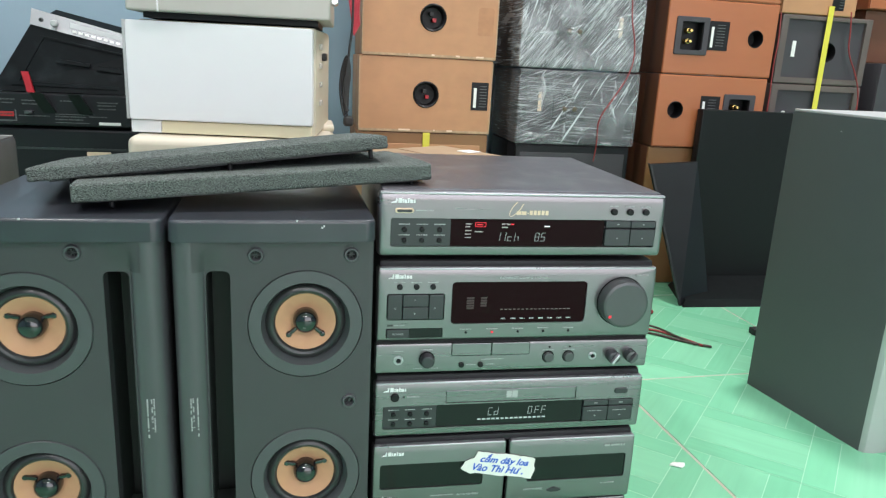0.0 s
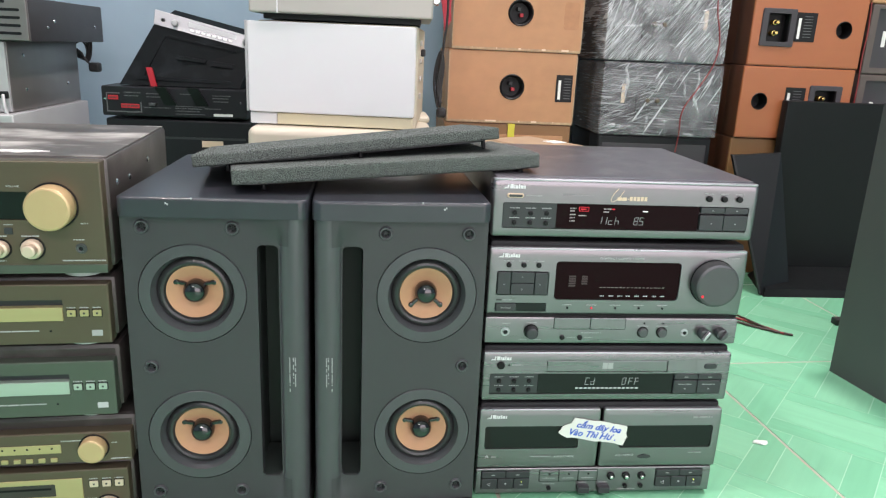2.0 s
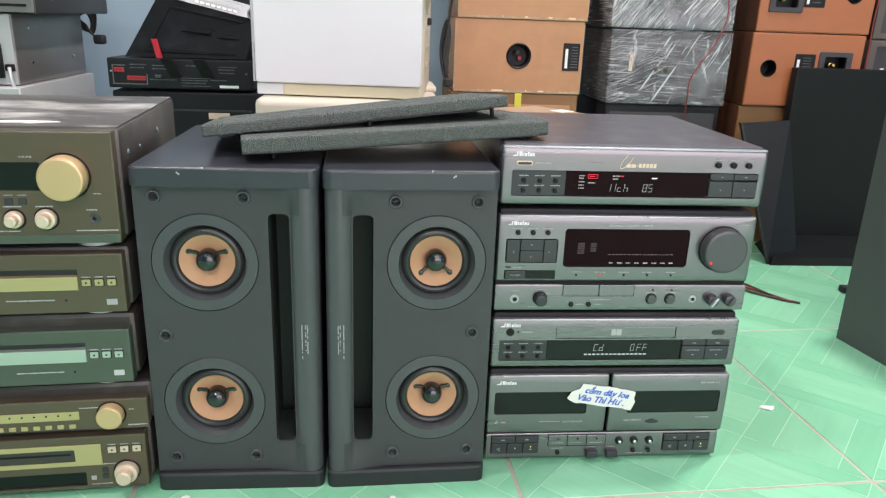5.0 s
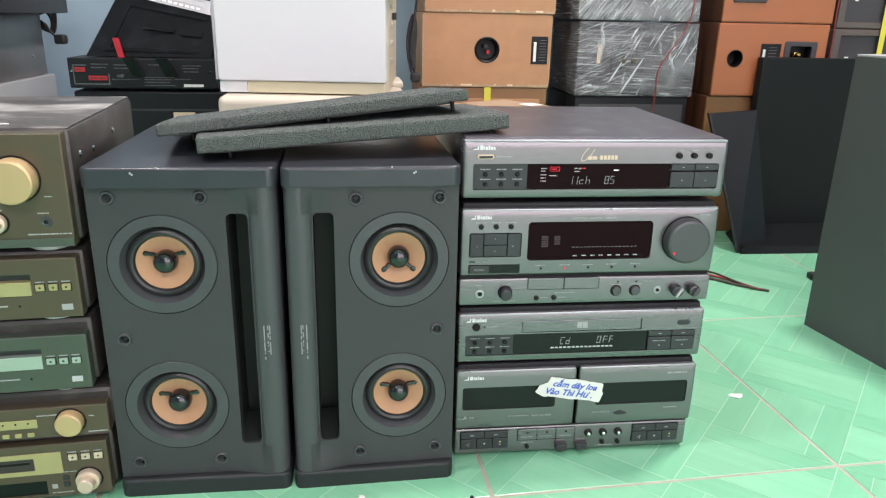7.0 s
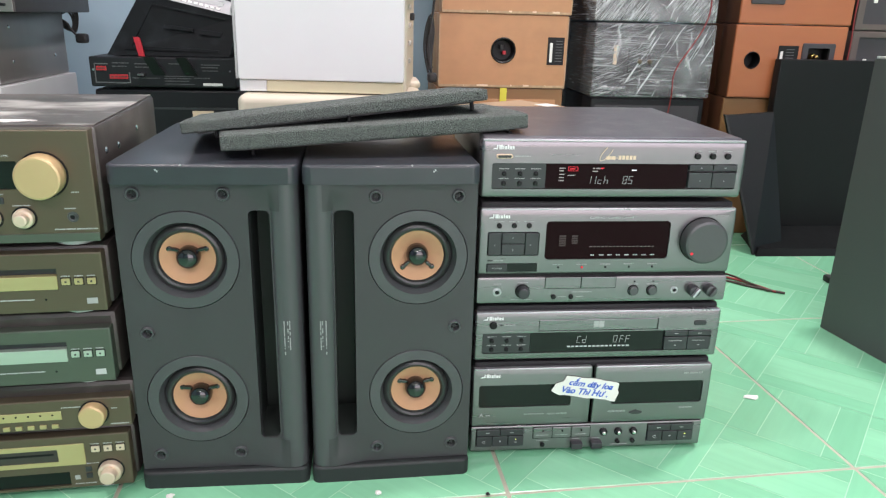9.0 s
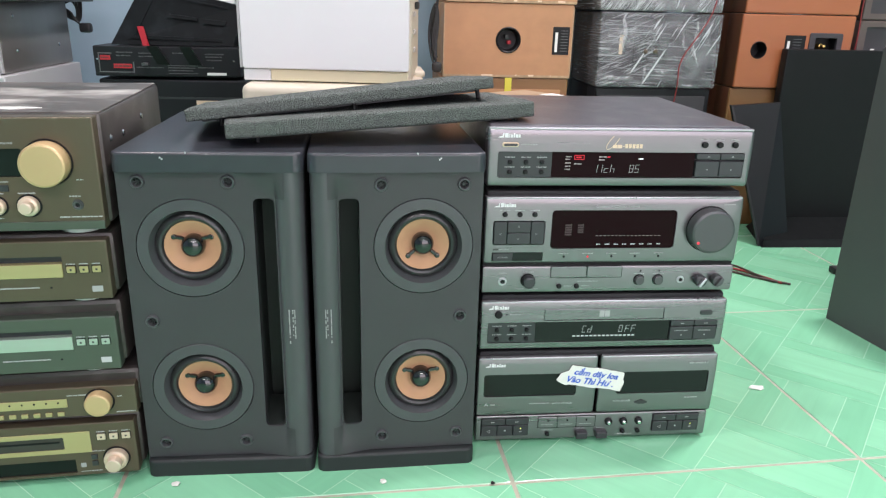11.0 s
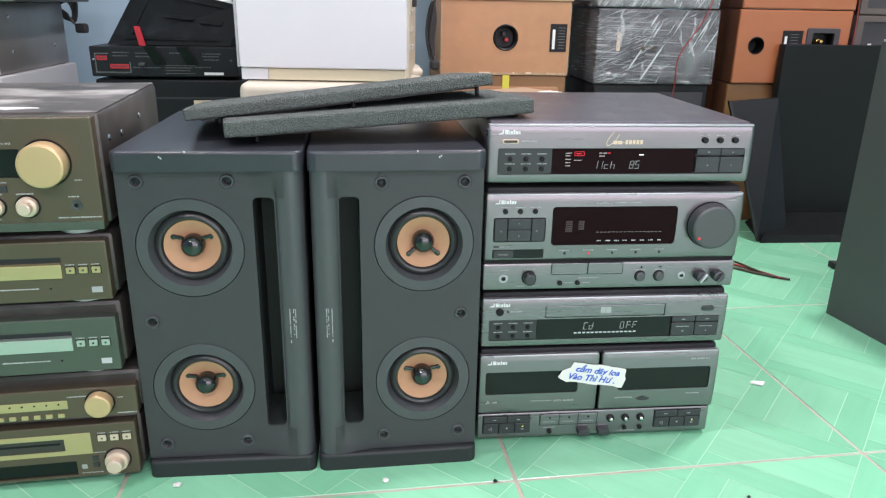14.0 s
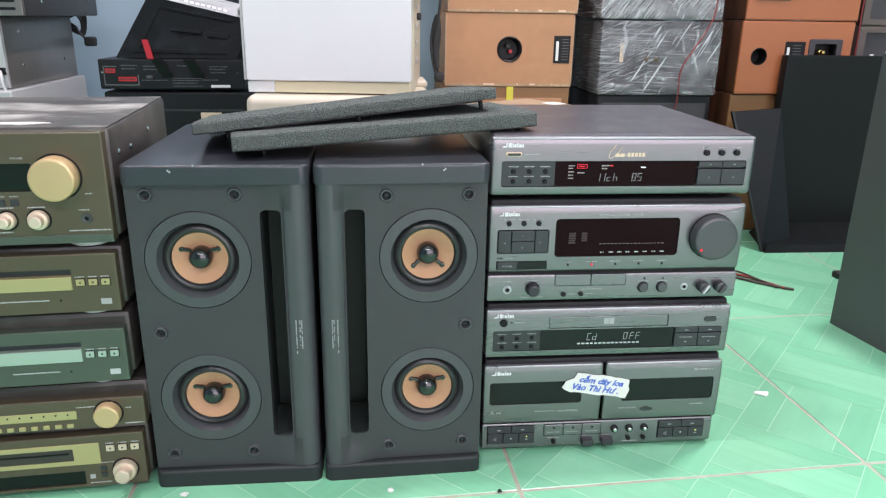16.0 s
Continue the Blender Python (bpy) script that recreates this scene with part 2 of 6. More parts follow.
def film_wrap(name, steep):
    """Clear stretch film: mostly see-through, with creases, milky patches and fine white streaks that paint in its
    highlights.
    """
    m = bpy.data.materials.new(name)
    m.use_nodes = True
    n, l = m.node_tree.nodes, m.node_tree.links
    out = n["Material Output"]
    n.remove(n["Principled BSDF"])
    tr, gl, mx = n.new("ShaderNodeBsdfTransparent"), n.new("ShaderNodeBsdfPrincipled"), n.new("ShaderNodeMixShader")
    # Bluish white here is the colour of the film's painted highlights.
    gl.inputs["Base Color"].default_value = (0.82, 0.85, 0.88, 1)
    gl.inputs["Roughness"].default_value = 0.22
    co = n.new("ShaderNodeTexCoord")
    info = n.new("ShaderNodeObjectInfo")
    shift = n.new("ShaderNodeVectorMath")
    shift.operation = "ADD"
    l.new(co.outputs["Object"], shift.inputs[0])
    l.new(info.outputs["Random"], shift.inputs[1])

    def streaks(scale, turn, low, high, top):
        mp, t, r = n.new("ShaderNodeMapping"), n.new("ShaderNodeTexNoise"), n.new("ShaderNodeMapRange")
        mp.vector_type = "TEXTURE"
        mp.inputs["Scale"].default_value, mp.inputs["Rotation"].default_value = scale, (0, radians(turn), 0)
        t.inputs["Scale"].default_value, t.inputs["Detail"].default_value, t.inputs["Distortion"].default_value = 1.0, 3.0, 0.35
        l.new(shift.outputs[0], mp.inputs[0])
        l.new(mp.outputs[0], t.inputs["Vector"])
        l.new(t.outputs["Fac"], r.inputs["Value"])
        r.inputs["From Min"].default_value, r.inputs["From Max"].default_value, r.inputs["To Max"].default_value = low, high, top
        return r.outputs[0]

    def join_max(a, b, op="MAXIMUM"):
        t = n.new("ShaderNodeMath")
        t.operation = op
        l.new(a, t.inputs[0])
        l.new(b, t.inputs[1])
        return t.outputs[0]

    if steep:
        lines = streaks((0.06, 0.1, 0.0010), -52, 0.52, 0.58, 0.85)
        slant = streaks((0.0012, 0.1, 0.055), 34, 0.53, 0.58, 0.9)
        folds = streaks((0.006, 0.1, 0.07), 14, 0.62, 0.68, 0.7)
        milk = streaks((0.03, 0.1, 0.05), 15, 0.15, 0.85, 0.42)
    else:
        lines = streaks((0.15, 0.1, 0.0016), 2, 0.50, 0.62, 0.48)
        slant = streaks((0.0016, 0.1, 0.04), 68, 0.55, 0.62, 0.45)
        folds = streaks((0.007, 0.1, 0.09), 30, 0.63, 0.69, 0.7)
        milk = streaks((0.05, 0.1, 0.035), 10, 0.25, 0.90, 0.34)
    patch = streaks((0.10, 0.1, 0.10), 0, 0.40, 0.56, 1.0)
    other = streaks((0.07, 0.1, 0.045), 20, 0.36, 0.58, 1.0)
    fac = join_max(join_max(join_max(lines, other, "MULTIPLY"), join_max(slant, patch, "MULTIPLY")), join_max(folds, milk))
    bn = n.new("ShaderNodeBump")
    bn.inputs["Strength"].default_value, bn.inputs["Distance"].default_value = 0.8, 0.003
    l.new(fac, bn.inputs["Height"])
    l.new(bn.outputs[0], gl.inputs["Normal"])
    l.new(fac, mx.inputs[0])
    l.new(tr.outputs[0], mx.inputs[1])
    l.new(gl.outputs[0], mx.inputs[2])
    l.new(mx.outputs[0], out.inputs[0])
    return m


FILM = film_wrap("clear stretch film", False)
FILM_STEEP = film_wrap("milky stretch film", True)


def film_crease(name):
    """A bunched-up crease of film: whitish, half clear, uneven along its length."""
    m = bpy.data.materials.new(name)
    m.use_nodes = True
    n, l = m.node_tree.nodes, m.node_tree.links
    b = n["Principled BSDF"]
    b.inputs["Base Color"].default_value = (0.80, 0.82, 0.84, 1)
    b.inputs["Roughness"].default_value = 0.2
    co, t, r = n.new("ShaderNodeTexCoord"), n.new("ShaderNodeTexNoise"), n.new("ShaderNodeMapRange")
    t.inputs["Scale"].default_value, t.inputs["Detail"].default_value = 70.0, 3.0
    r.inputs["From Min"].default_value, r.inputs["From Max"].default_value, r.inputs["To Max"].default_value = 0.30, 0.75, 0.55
    l.new(co.outputs["Object"], t.inputs["Vector"])
    l.new(t.outputs["Fac"], r.inputs["Value"])
    l.new(r.outputs[0], b.inputs["Alpha"])
    return m


CREASE = film_crease("bunched stretch film")


# ---------- mesh helpers ----------
def mesh_of(bm, name, mats, smooth=True):
    bmesh.ops.recalc_face_normals(bm, faces=bm.faces)
    me = bpy.data.meshes.new(name)
    if len(bm.verts) == 8:
        smooth = False
    if smooth:
        for f in bm.faces:
            f.smooth = True
        for e in bm.edges:
            if len(e.link_faces) != 2 or e.calc_face_angle(0) > 0.6:
                e.smooth = False
        for f in bm.faces:
            if abs(f.normal.y) > 0.99999 or (abs(f.normal.z) > 0.99999 and f.calc_area() > 4e-4):
                f.smooth = False
    bm.to_mesh(me)
    bm.free()
    for m in mats if isinstance(mats, (list, tuple)) else [mats]:
        me.materials.append(m)
    return me


def part(name, bm, mats, parent, label=""):
    ob = new(name, mesh_of(bm, name, mats))
    if parent is not None:
        ob.parent = parent
    if label:
        ob["label"] = label
    return ob


def thing(name, at, label, category, group="", turn=0.0):
    ob = new(name)
    ob.empty_display_size = 0.05
    ob.matrix_world = pose(*at, 0, 0, turn)
    return tagged(ob, label, category, group)


def box(x0, x1, y0, y1, z0, z1, bevel=0.0, seg=2, bm=None):
    own = bmesh.new()
    bmesh.ops.create_cube(own, size=1.0)
    for v in own.verts:
        v.co = ((x0 + x1) / 2 + v.co.x * (x1 - x0), (y0 + y1) / 2 + v.co.y * (y1 - y0), (z0 + z1) / 2 + v.co.z * (z1 - z0))
    if bevel:
        bmesh.ops.bevel(own, geom=own.edges[:], offset=bevel, segments=seg, profile=0.5, affect="EDGES")
    return join(bm, own) if bm else own


def join(bm, own, m=None):
    me = bpy.data.meshes.new("join")
    own.to_mesh(me)
    own.free()
    if m is not None:
        me.transform(m)
    bm.from_mesh(me)
    bpy.data.meshes.remove(me)
    return bm


def rounded(x0, x1, z0, z1, r, seg=5):
    pts = []
    for cx, cz, a in ((x1 - r, z0 + r, -90), (x1 - r, z1 - r, 0), (x0 + r, z1 - r, 90), (x0 + r, z0 + r, 180)):
        for i in range(seg + 1):
            t = radians(a + 90 * i / seg)
            pts.append((cx + r * math.cos(t), cz + r * math.sin(t)))
    return pts


def circle(cx, cz, r, seg=48):
    return [(cx + r * math.cos(2 * math.pi * i / seg), cz + r * math.sin(2 * math.pi * i / seg)) for i in range(seg)]


def plate(outline, y0, y1, holes=(), bevel=0.0, seg=2):
    """A plate in the x-z plane from y0 (front) to y1, cut through by holes; its outer front edge is bevelled."""
    bm = bmesh.new()
    loops = []
    for pts in (outline, *holes):
        vs = [bm.verts.new((x, y0, z)) for x, z in pts]
        loops.append([bm.edges.new((vs[i], vs[(i + 1) % len(vs)])) for i in range(len(vs))])
    bmesh.ops.triangle_fill(bm, edges=bm.edges[:], use_beauty=True, use_dissolve=False)
    rim = loops[0]
    got = bmesh.ops.extrude_face_region(bm, geom=bm.faces[:])
    vs = [v for v in got["geom"] if isinstance(v, bmesh.types.BMVert)]
    bmesh.ops.translate(bm, vec=(0, y1 - y0, 0), verts=vs)
    bmesh.ops.recalc_face_normals(bm, faces=bm.faces)
    if bevel:
        rim = [e for e in rim if e.is_valid]
        bmesh.ops.bevel(bm, geom=rim, offset=bevel, segments=seg, profile=0.5, affect="EDGES")
    return bm


def lathe(profile, cx=0.0, cz=0.0, seg=40):
    """Turns (radius, y) pairs about an axis along y."""
    bm = bmesh.new()
    rings = []
    for r, y in profile:
        if r < 1e-6:
            rings.append([bm.verts.new((cx, y, cz))])
        else:
            rings.append([bm.verts.new((cx + r * math.cos(2 * math.pi * i / seg), y, cz + r * math.sin(2 * math.pi * i / seg))) for i in range(seg)])
    for a, b in zip(rings, rings[1:]):
        for i in range(seg):
            j = (i + 1) % seg
            vs = [a[i % len(a)], a[j % len(a)], b[j % len(b)], b[i % len(b)]]
            vs = list(dict.fromkeys(vs))
            if len(vs) > 2:
                bm.faces.new(vs)
    return bm


def shell(x0, x1, y0, y1, z0, z1, hollow=0.05, wall=0.010, bevel=0.002):
    """A cabinet that is hollow behind its front."""
    bm = plate(rounded(x0, x1, z0, z1, bevel, 3), y0, y0 + hollow, [rounded(x0 + wall, x1 - wall, z0 + wall, z1 - wall, 0.001, 2)])
    return box(x0, x1, y0 + hollow - 0.0005, y1, z0, z1, bevel, bm=bm)


def knob_bm(cx, cz, y, r, length, seg=36, lip=0.0012):
    return lathe([(0, y - length), (r - 2 * lip, y - length), (r - lip * 0.6, y - length + lip * 0.5), (r, y - length + lip * 1.6), (r, y), (0, y)], cx, cz, seg)


def hexa(c):
    """A six-sided solid from eight corners: four round the bottom, then four round the top."""
    bm = bmesh.new()
    v = [bm.verts.new(p) for p in c]
    for f in ((0, 1, 2, 3), (4, 5, 6, 7), (0, 1, 5, 4), (1, 2, 6, 5), (2, 3, 7, 6), (3, 0, 4, 7)):
        bm.faces.new([v[i] for i in f])
    return bm


def tube(name, pts, r, mat, parent=None):
    """A cable through points."""
    cu = bpy.data.curves.new(name, "CURVE")
    cu.dimensions, cu.bevel_depth, cu.bevel_resolution, cu.resolution_u = "3D", r, 3, 8
    s = cu.splines.new("NURBS")
    s.points.add(len(pts) - 1)
    for p, q in zip(s.points, pts):
        p.co = (*q, 1)
    s.use_endpoint_u, s.order_u = True, 3
    tmp = bpy.data.objects.new(name, cu)
    me = bpy.data.meshes.new_from_object(tmp)
    bpy.data.objects.remove(tmp)
    me.materials.clear()
    me.materials.append(mat)
    for f in me.polygons:
        f.use_smooth = True
    ob = new(name, me)
    ob.parent = parent
    return ob


def lettering(text, x, z, y, size, mat, parent, name="lettering", shear=0.0, turn=0.0, wide=1.0, bold=0.0):
    """Words standing on a front face, starting at x on the line z."""
    cu = bpy.data.curves.new(name, "FONT")
    cu.body, cu.size, cu.shear, cu.extrude, cu.resolution_u = text, size, shear, 0.00012, 3
    cu.offset = bold
    tmp = bpy.data.objects.new(name, cu)
    me = bpy.data.meshes.new_from_object(tmp)
    bpy.data.objects.remove(tmp)
    me.transform(pose(x, y, z, 90, 0, 0) @ pose(0, 0, 0, 0, 0, turn) @ Matrix.Diagonal((wide, 1, 1, 1)))
    me.materials.clear()
    me.materials.append(mat)
    ob = new(name, me)
    ob.parent = parent
    return ob


def bars(rows, y, mat, parent, name="print"):
    """Small printed bars (x, z, width, height) on a front face."""
    bm = bmesh.new()
    for x, z, w, h in rows:
        box(x, x + w, y - 0.0002, y + 0.0006, z - h / 2, z + h / 2, bm=bm)
    return tagged(part(name, bm, mat, parent), kind="stuff")


def words(x, z, width, h, seed):
    """A row of unreadable letter-sized bars."""
    rnd = random.Random(seed)
    rows, p = [], x
    while p < x + width - h * 0.3:
        w = h * rnd.uniform(0.35, 0.75)
        rows.append((p, z, min(w, x + width - p), h * rnd.uniform(0.75, 1.0)))
        p += w + h * (0.22 if rnd.random() < 0.85 else 0.7)
    return rows


SEG = {"1": "bc", "c": "deg", "h": "cefg", "B": "abcdefg", "S": "acdfg", "C": "adef", "d": "bcdeg", "O": "abcdef", "F": "aefg"}


def segments(text, x, z, y, parent, places, w=0.0040, h=0.0080, t=0.00042):
    """Lit slanting seven-segment characters in a display."""
    box_of = {"a": (0, w, h - t, h), "g": (0, w, h / 2 - t / 2, h / 2 + t / 2), "d": (0, w, 0, t), "b": (w - t, w, h / 2, h), "c": (w - t, w, 0, h / 2), "f": (0, t, h / 2, h), "e": (0, t, 0, h / 2)}
    for ch, dx in zip(text, places):
        bm = bmesh.new()
        for k in SEG[ch]:
            a, b, c, d = box_of[k]
            box(a + t * 0.15, b - t * 0.15, -0.0002, 0.0004, c + t * 0.15, d - t * 0.15, bm=bm)
        for v in bm.verts:
            v.co = (x + dx + v.co.x + v.co.z * 0.13, y + v.co.y, z + v.co.z)
        part("display_character", bm, LIT_SEG, parent, "lit white display character")


# ---------- room ----------
X0, X1, Y0, Y1, ZC = -2.4, 4.2, -3.2, 1.74, 2.75


def structure(name, bm, mat, label, category):
    return tagged(part(name, bm, mat, None), label, category, kind="structure")


structure("wall_north", box(X0 - 0.1, X1 + 0.1, Y1, Y1 + 0.1, 0, ZC), WALL, "blue-grey painted shop wall behind the stacks", "wall")
structure("wall_west", box(X0 - 0.1, X0, Y0, Y1, 0, ZC), WALL, "blue-grey painted side wall", "wall")
structure("wall_east", box(X1, X1 + 0.1, Y0, Y1, 0, ZC), WALL, "blue-grey painted side wall", "wall")
south = bmesh.new()
box(X0 - 0.1, -0.3, Y0 - 0.1, Y0, 0, ZC, bm=south)
box(3.5, X1 + 0.1, Y0 - 0.1, Y0, 0, ZC, bm=south)
box(-0.3, 3.5, Y0 - 0.1, Y0, 2.6, ZC, bm=south)
structure("wall_south", south, WALL, "painted front wall with a wide open shop front", "wall")
structure("ceiling", box(X0 - 0.1, X1 + 0.1, Y0 - 0.1, Y1 + 0.1, ZC, ZC + 0.1), CEILING, "white painted ceiling", "ceiling")
structure("ground", box(-40, 40, -60, 40, -0.12, -0.02), GROUT, "pale cement ground outside the shop", "ground")
for tx, ty, watts in LAMPS:
    lamp = thing("ceiling_lamp", (tx, ty, 2.64), "round white lamp hanging from the ceiling", "lamp", "ceiling lamps")
    shade = lathe([(0.0, -0.06), (0.05, -0.06), (0.14, -0.012), (0.145, 0.0), (0.138, 0.0), (0.048, -0.052), (0.0, -0.052)], 0, 0, 32)
    shade.transform(Matrix.Rotation(radians(-90), 4, "X"))
    part("shade", shade, WHITE_PANEL, lamp)
    part("stem", box(-0.008, 0.008, -0.008, 0.008, 0.05, 0.11), WHITE_PANEL, lamp)


# ---------- audio components ----------
FY = 0.62          # the front plane of the stack
CX0, CX1 = 0.0805, 0.3540


def screw(x, y, z, parent, mat=CHROME, r=0.003, side=0):
    bm = lathe([(0, -0.0012), (r * 0.7, -0.0012), (r, 0), (0, 0)], 0, 0, 12)
    bm.transform(pose(x, y, z, 0, 0, side))
    part("screw", bm, mat, parent)


def brand(x, z, w, parent, y=FY):
    """A maker's mark as plain bright shapes."""
    h = w * 0.17
    wing = plate([(x, z - h / 2), (x + h * 1.25, z - h / 2), (x + h * 1.35, z + h / 2), (x + h * 1.05, z + h / 2), (x + h * 0.95, z - h * 0.2), (x + h * 0.45, z - h * 0.2)], y - 0.0003, y + 0.0005)
    part("badge", wing, BADGE, parent)
    rows, p = [], x + h * 1.55
    for wd, tall in ((0.80, 1.0), (0.24, 0.80), (0.55, 0.72), (0.34, 0.95), (0.62, 0.72), (0.36, 0.72)):
        rows.append((p, z - h / 2 + h * tall / 2, h * wd, h * tall))
        p += h * (wd + 0.14)
    bars(rows, y, BADGE, parent, "badge")


def round_button(x, z, parent, r=0.0026, mat=BLACK, length=0.002, name="button", y=FY):
    part(name, knob_bm(x, z, y, r, length, 20, 0.0005), mat, parent)


def key(x0, x1, z0, z1, parent, mat=KEY, y=FY, proud=0.0015, r=0.0008, name="button"):
    part(name, plate(rounded(x0, x1, z0, z1, r, 3), y - proud, y + 0.003, bevel=0.0006), mat, parent)


def socket(x, z, parent, r=0.0048, y=FY, name="headphone_socket"):
    part(name, lathe([(r * 0.35, y + 0.006), (r * 0.4, y - 0.0005), (r * 0.55, y - 0.0018), (r * 0.62, y - 0.0018), (r * 0.66, y - 0.0006),
                      (r * 0.95, y - 0.0006), (r, y)], x, z, 24), SILVER_EDGE, parent)
    part("socket_hole", lathe([(0, y - 0.0008), (r * 0.5, y - 0.0010)], x, z, 20), BLACK, parent)


def ring_gap(x, z, r, parent, y=FY):
    part("knob_gap", lathe([(r, y - 0.0002), (r + 0.0012, y - 0.0002)], x, z, 36), BLACK, parent)


def pointer_knob(x, z, parent, r, lit=False):
    part("knob", knob_bm(x, z, FY, r, 0.009, 28, 0.001), KNOB if not lit else KEY, parent)
    fin = box(-0.0014, 0.0014, FY - 0.0125, FY - 0.008, -r * 0.9, r * 0.9, 0.0006)
    fin.transform(Matrix.Translation((x, 0, z)) @ Matrix.Rotation(radians(35), 4, "Y"))
    # On a lit knob, paler grip metal stands in for the highlight.
    part("knob_grip", fin, SILVER_EDGE if lit else KNOB, parent)


def component(label, z0, z1, cap, depth=0.25, top=CASE, feet=True, category="stereo component", x0=CX0, x1=CX1, case=CASE, zbase=None):
    """The case of one stacked unit: a steel body behind the front, a raised dark lid and feet."""
    ob = thing("stereo_component", (0, 0, 0), label, category, "stacked grey stereo components")
    part("case", box(x0 + 0.002, x1 - 0.002, FY + 0.006, FY + depth, z0 + 0.001, z1 + cap, 0.003), [top], ob, "dark painted steel case")
    if feet:
        for fx in (x0 + 0.03, x1 - 0.03):
            for fy in (FY + 0.03, FY + depth - 0.03):
                f = lathe([(0, 0), (0.009, 0), (0.0095, 0.001), (0.0095, 0.012), (0, 0.012)], 0, 0, 20)
                f.transform(Matrix.Translation((fx, fy, z0 - (zbase if zbase else 0.004))) @ Matrix.Rotation(radians(90), 4, "X"))
                part("foot", f, RUBBER, ob)
    return ob


def front(ob, z0, z1, holes=(), bevel=0.0018, x0=CX0, x1=CX1, r=0.0025, mat=SILVER, name="front_panel", y=FY):
    bm = plate(rounded(x0, x1, z0, z1, r, 4), y, y + 0.012, holes, bevel, 3)
    mid, half = (z0 + z1) / 2, (z1 - z0) / 2
    for i in range(1, 8):
        bmesh.ops.bisect_plane(bm, geom=bm.verts[:] + bm.edges[:] + bm.faces[:], plane_co=(0, 0, z0 + (z1 - z0) * i / 8), plane_no=(0, 0, 1))
    for v in bm.verts:
        if v.co.y < y + 0.004:
            v.co.y += 0.032 * half * ((v.co.z - mid) / half) ** 2
    p = part(name, bm, [mat], ob)
    if name in ("front_panel", "cassette_door") and mat is SILVER:
        # A paler strip paints the top-lit highlight along the front's bevel.
        part("bright_bevel", box(x0 + 0.0015, x1 - 0.0015, y + 0.0004, y + 0.006, z1 - 0.0016, z1 + 0.0005, 0.0008), SILVER_EDGE, ob if name == "front_panel" else p, "top edge bevel with painted highlight")
    return p


# tuner
Z0, Z1 = 0.3015, 0.3605
tuner = component("slim grey satellite tuner with a lit red display", Z0, Z1, 0.0025, 0.255, CASE_TOP, zbase=0.0125)
front(tuner, Z0, Z1, [rounded(0.091, 0.3465, 0.3105, 0.3370, 0.002)], 0.003, CX0 - 0.0008, CX1 + 0.0004, 0.004)
part("key_panel", plate(rounded(0.0915, 0.146, 0.311, 0.3365, 0.001), FY + 0.0015, FY + 0.006), INLAY, tuner)
part("display", plate(rounded(0.146, 0.2945, 0.311, 0.3365, 0.0005), FY + 0.002, FY + 0.006), WINDOW_RED, tuner, "dark red display window")
for i in range(3):
    for j in range(2):
        round_button(0.1035 + i * 0.0162, 0.3262 - j * 0.0100, tuner, 0.0024, y=FY + 0.0015)
    bars(words(0.0985 + i * 0.0162, 0.3312, 0.010, 0.0012, i), FY + 0.0015, PRINT_DIM, tuner)
    bars(words(0.0985 + i * 0.0162, 0.3212, 0.010, 0.0012, i + 9), FY + 0.0015, PRINT_DIM, tuner)
for i, (a, b) in enumerate(((0.2955, 0.3205), (0.321, 0.346))):
    key(a, b, 0.3300, 0.3362, tuner, y=FY + 0.001)
    key(a, b, 0.3120, 0.3282, tuner, y=FY + 0.001)
    bars([((a + b) / 2 - 0.001, 0.333, 0.002, 0.0006)], FY - 0.0005, PRINT, tuner)
    bars([((a + b) / 2 - 0.0007, 0.3195, 0.0014, 0.0009)], FY - 0.0005, PRINT_DIM, tuner)
for i in range(3):
    round_button(0.3022 + i * 0.0160, 0.3452, tuner, 0.0031, length=0.003)
    bars(words(0.2975 + i * 0.0160, 0.3503, 0.009, 0.0010, i + 20), FY, PRINT_DIM, tuner)
part("standby_button", plate(rounded(0.0945, 0.1115, 0.3417, 0.3463, 0.0022), FY - 0.0012, FY + 0.002, bevel=0.0008), PRINT_CREAM, tuner, "cream rimmed oval button")
part("standby_key", plate(rounded(0.0962, 0.1098, 0.3428, 0.3452, 0.0011), FY - 0.0018, FY + 0.002), KEY, tuner)
bars(words(0.1135, 0.3442, 0.016, 0.0014, 3), FY, PRINT_DIM, tuner)
brand(0.0905, 0.3530, 0.025, tuner)
# cream emblem: a sweeping open ring beside a row of letter-sized bars
sw = bmesh.new()
ring = []
for i in range(22):
    a = radians(62 + 250 * i / 21)
    px, pz = 0.0098 * math.cos(a), 0.0034 * math.sin(a)
    c, s = math.cos(radians(52)), math.sin(radians(52))
    ring.append((0.2068 + px * c - pz * s, 0.3478 + px * s + pz * c))
for a, b in zip(ring, ring[1:]):
    d = Vector((b[0] - a[0], 0, b[1] - a[1])).normalized() * 0.00035
    vs = [sw.verts.new((a[0] - d.z, FY - 0.0003, a[1] + d.x)), sw.verts.new((a[0] + d.z, FY - 0.0003, a[1] - d.x)),
          sw.verts.new((b[0] + d.z, FY - 0.0003, b[1] - d.x)), sw.verts.new((b[0] - d.z, FY - 0.0003, b[1] + d.x))]
    sw.faces.new(vs)
part("emblem", sw, PRINT_CREAM, tuner)
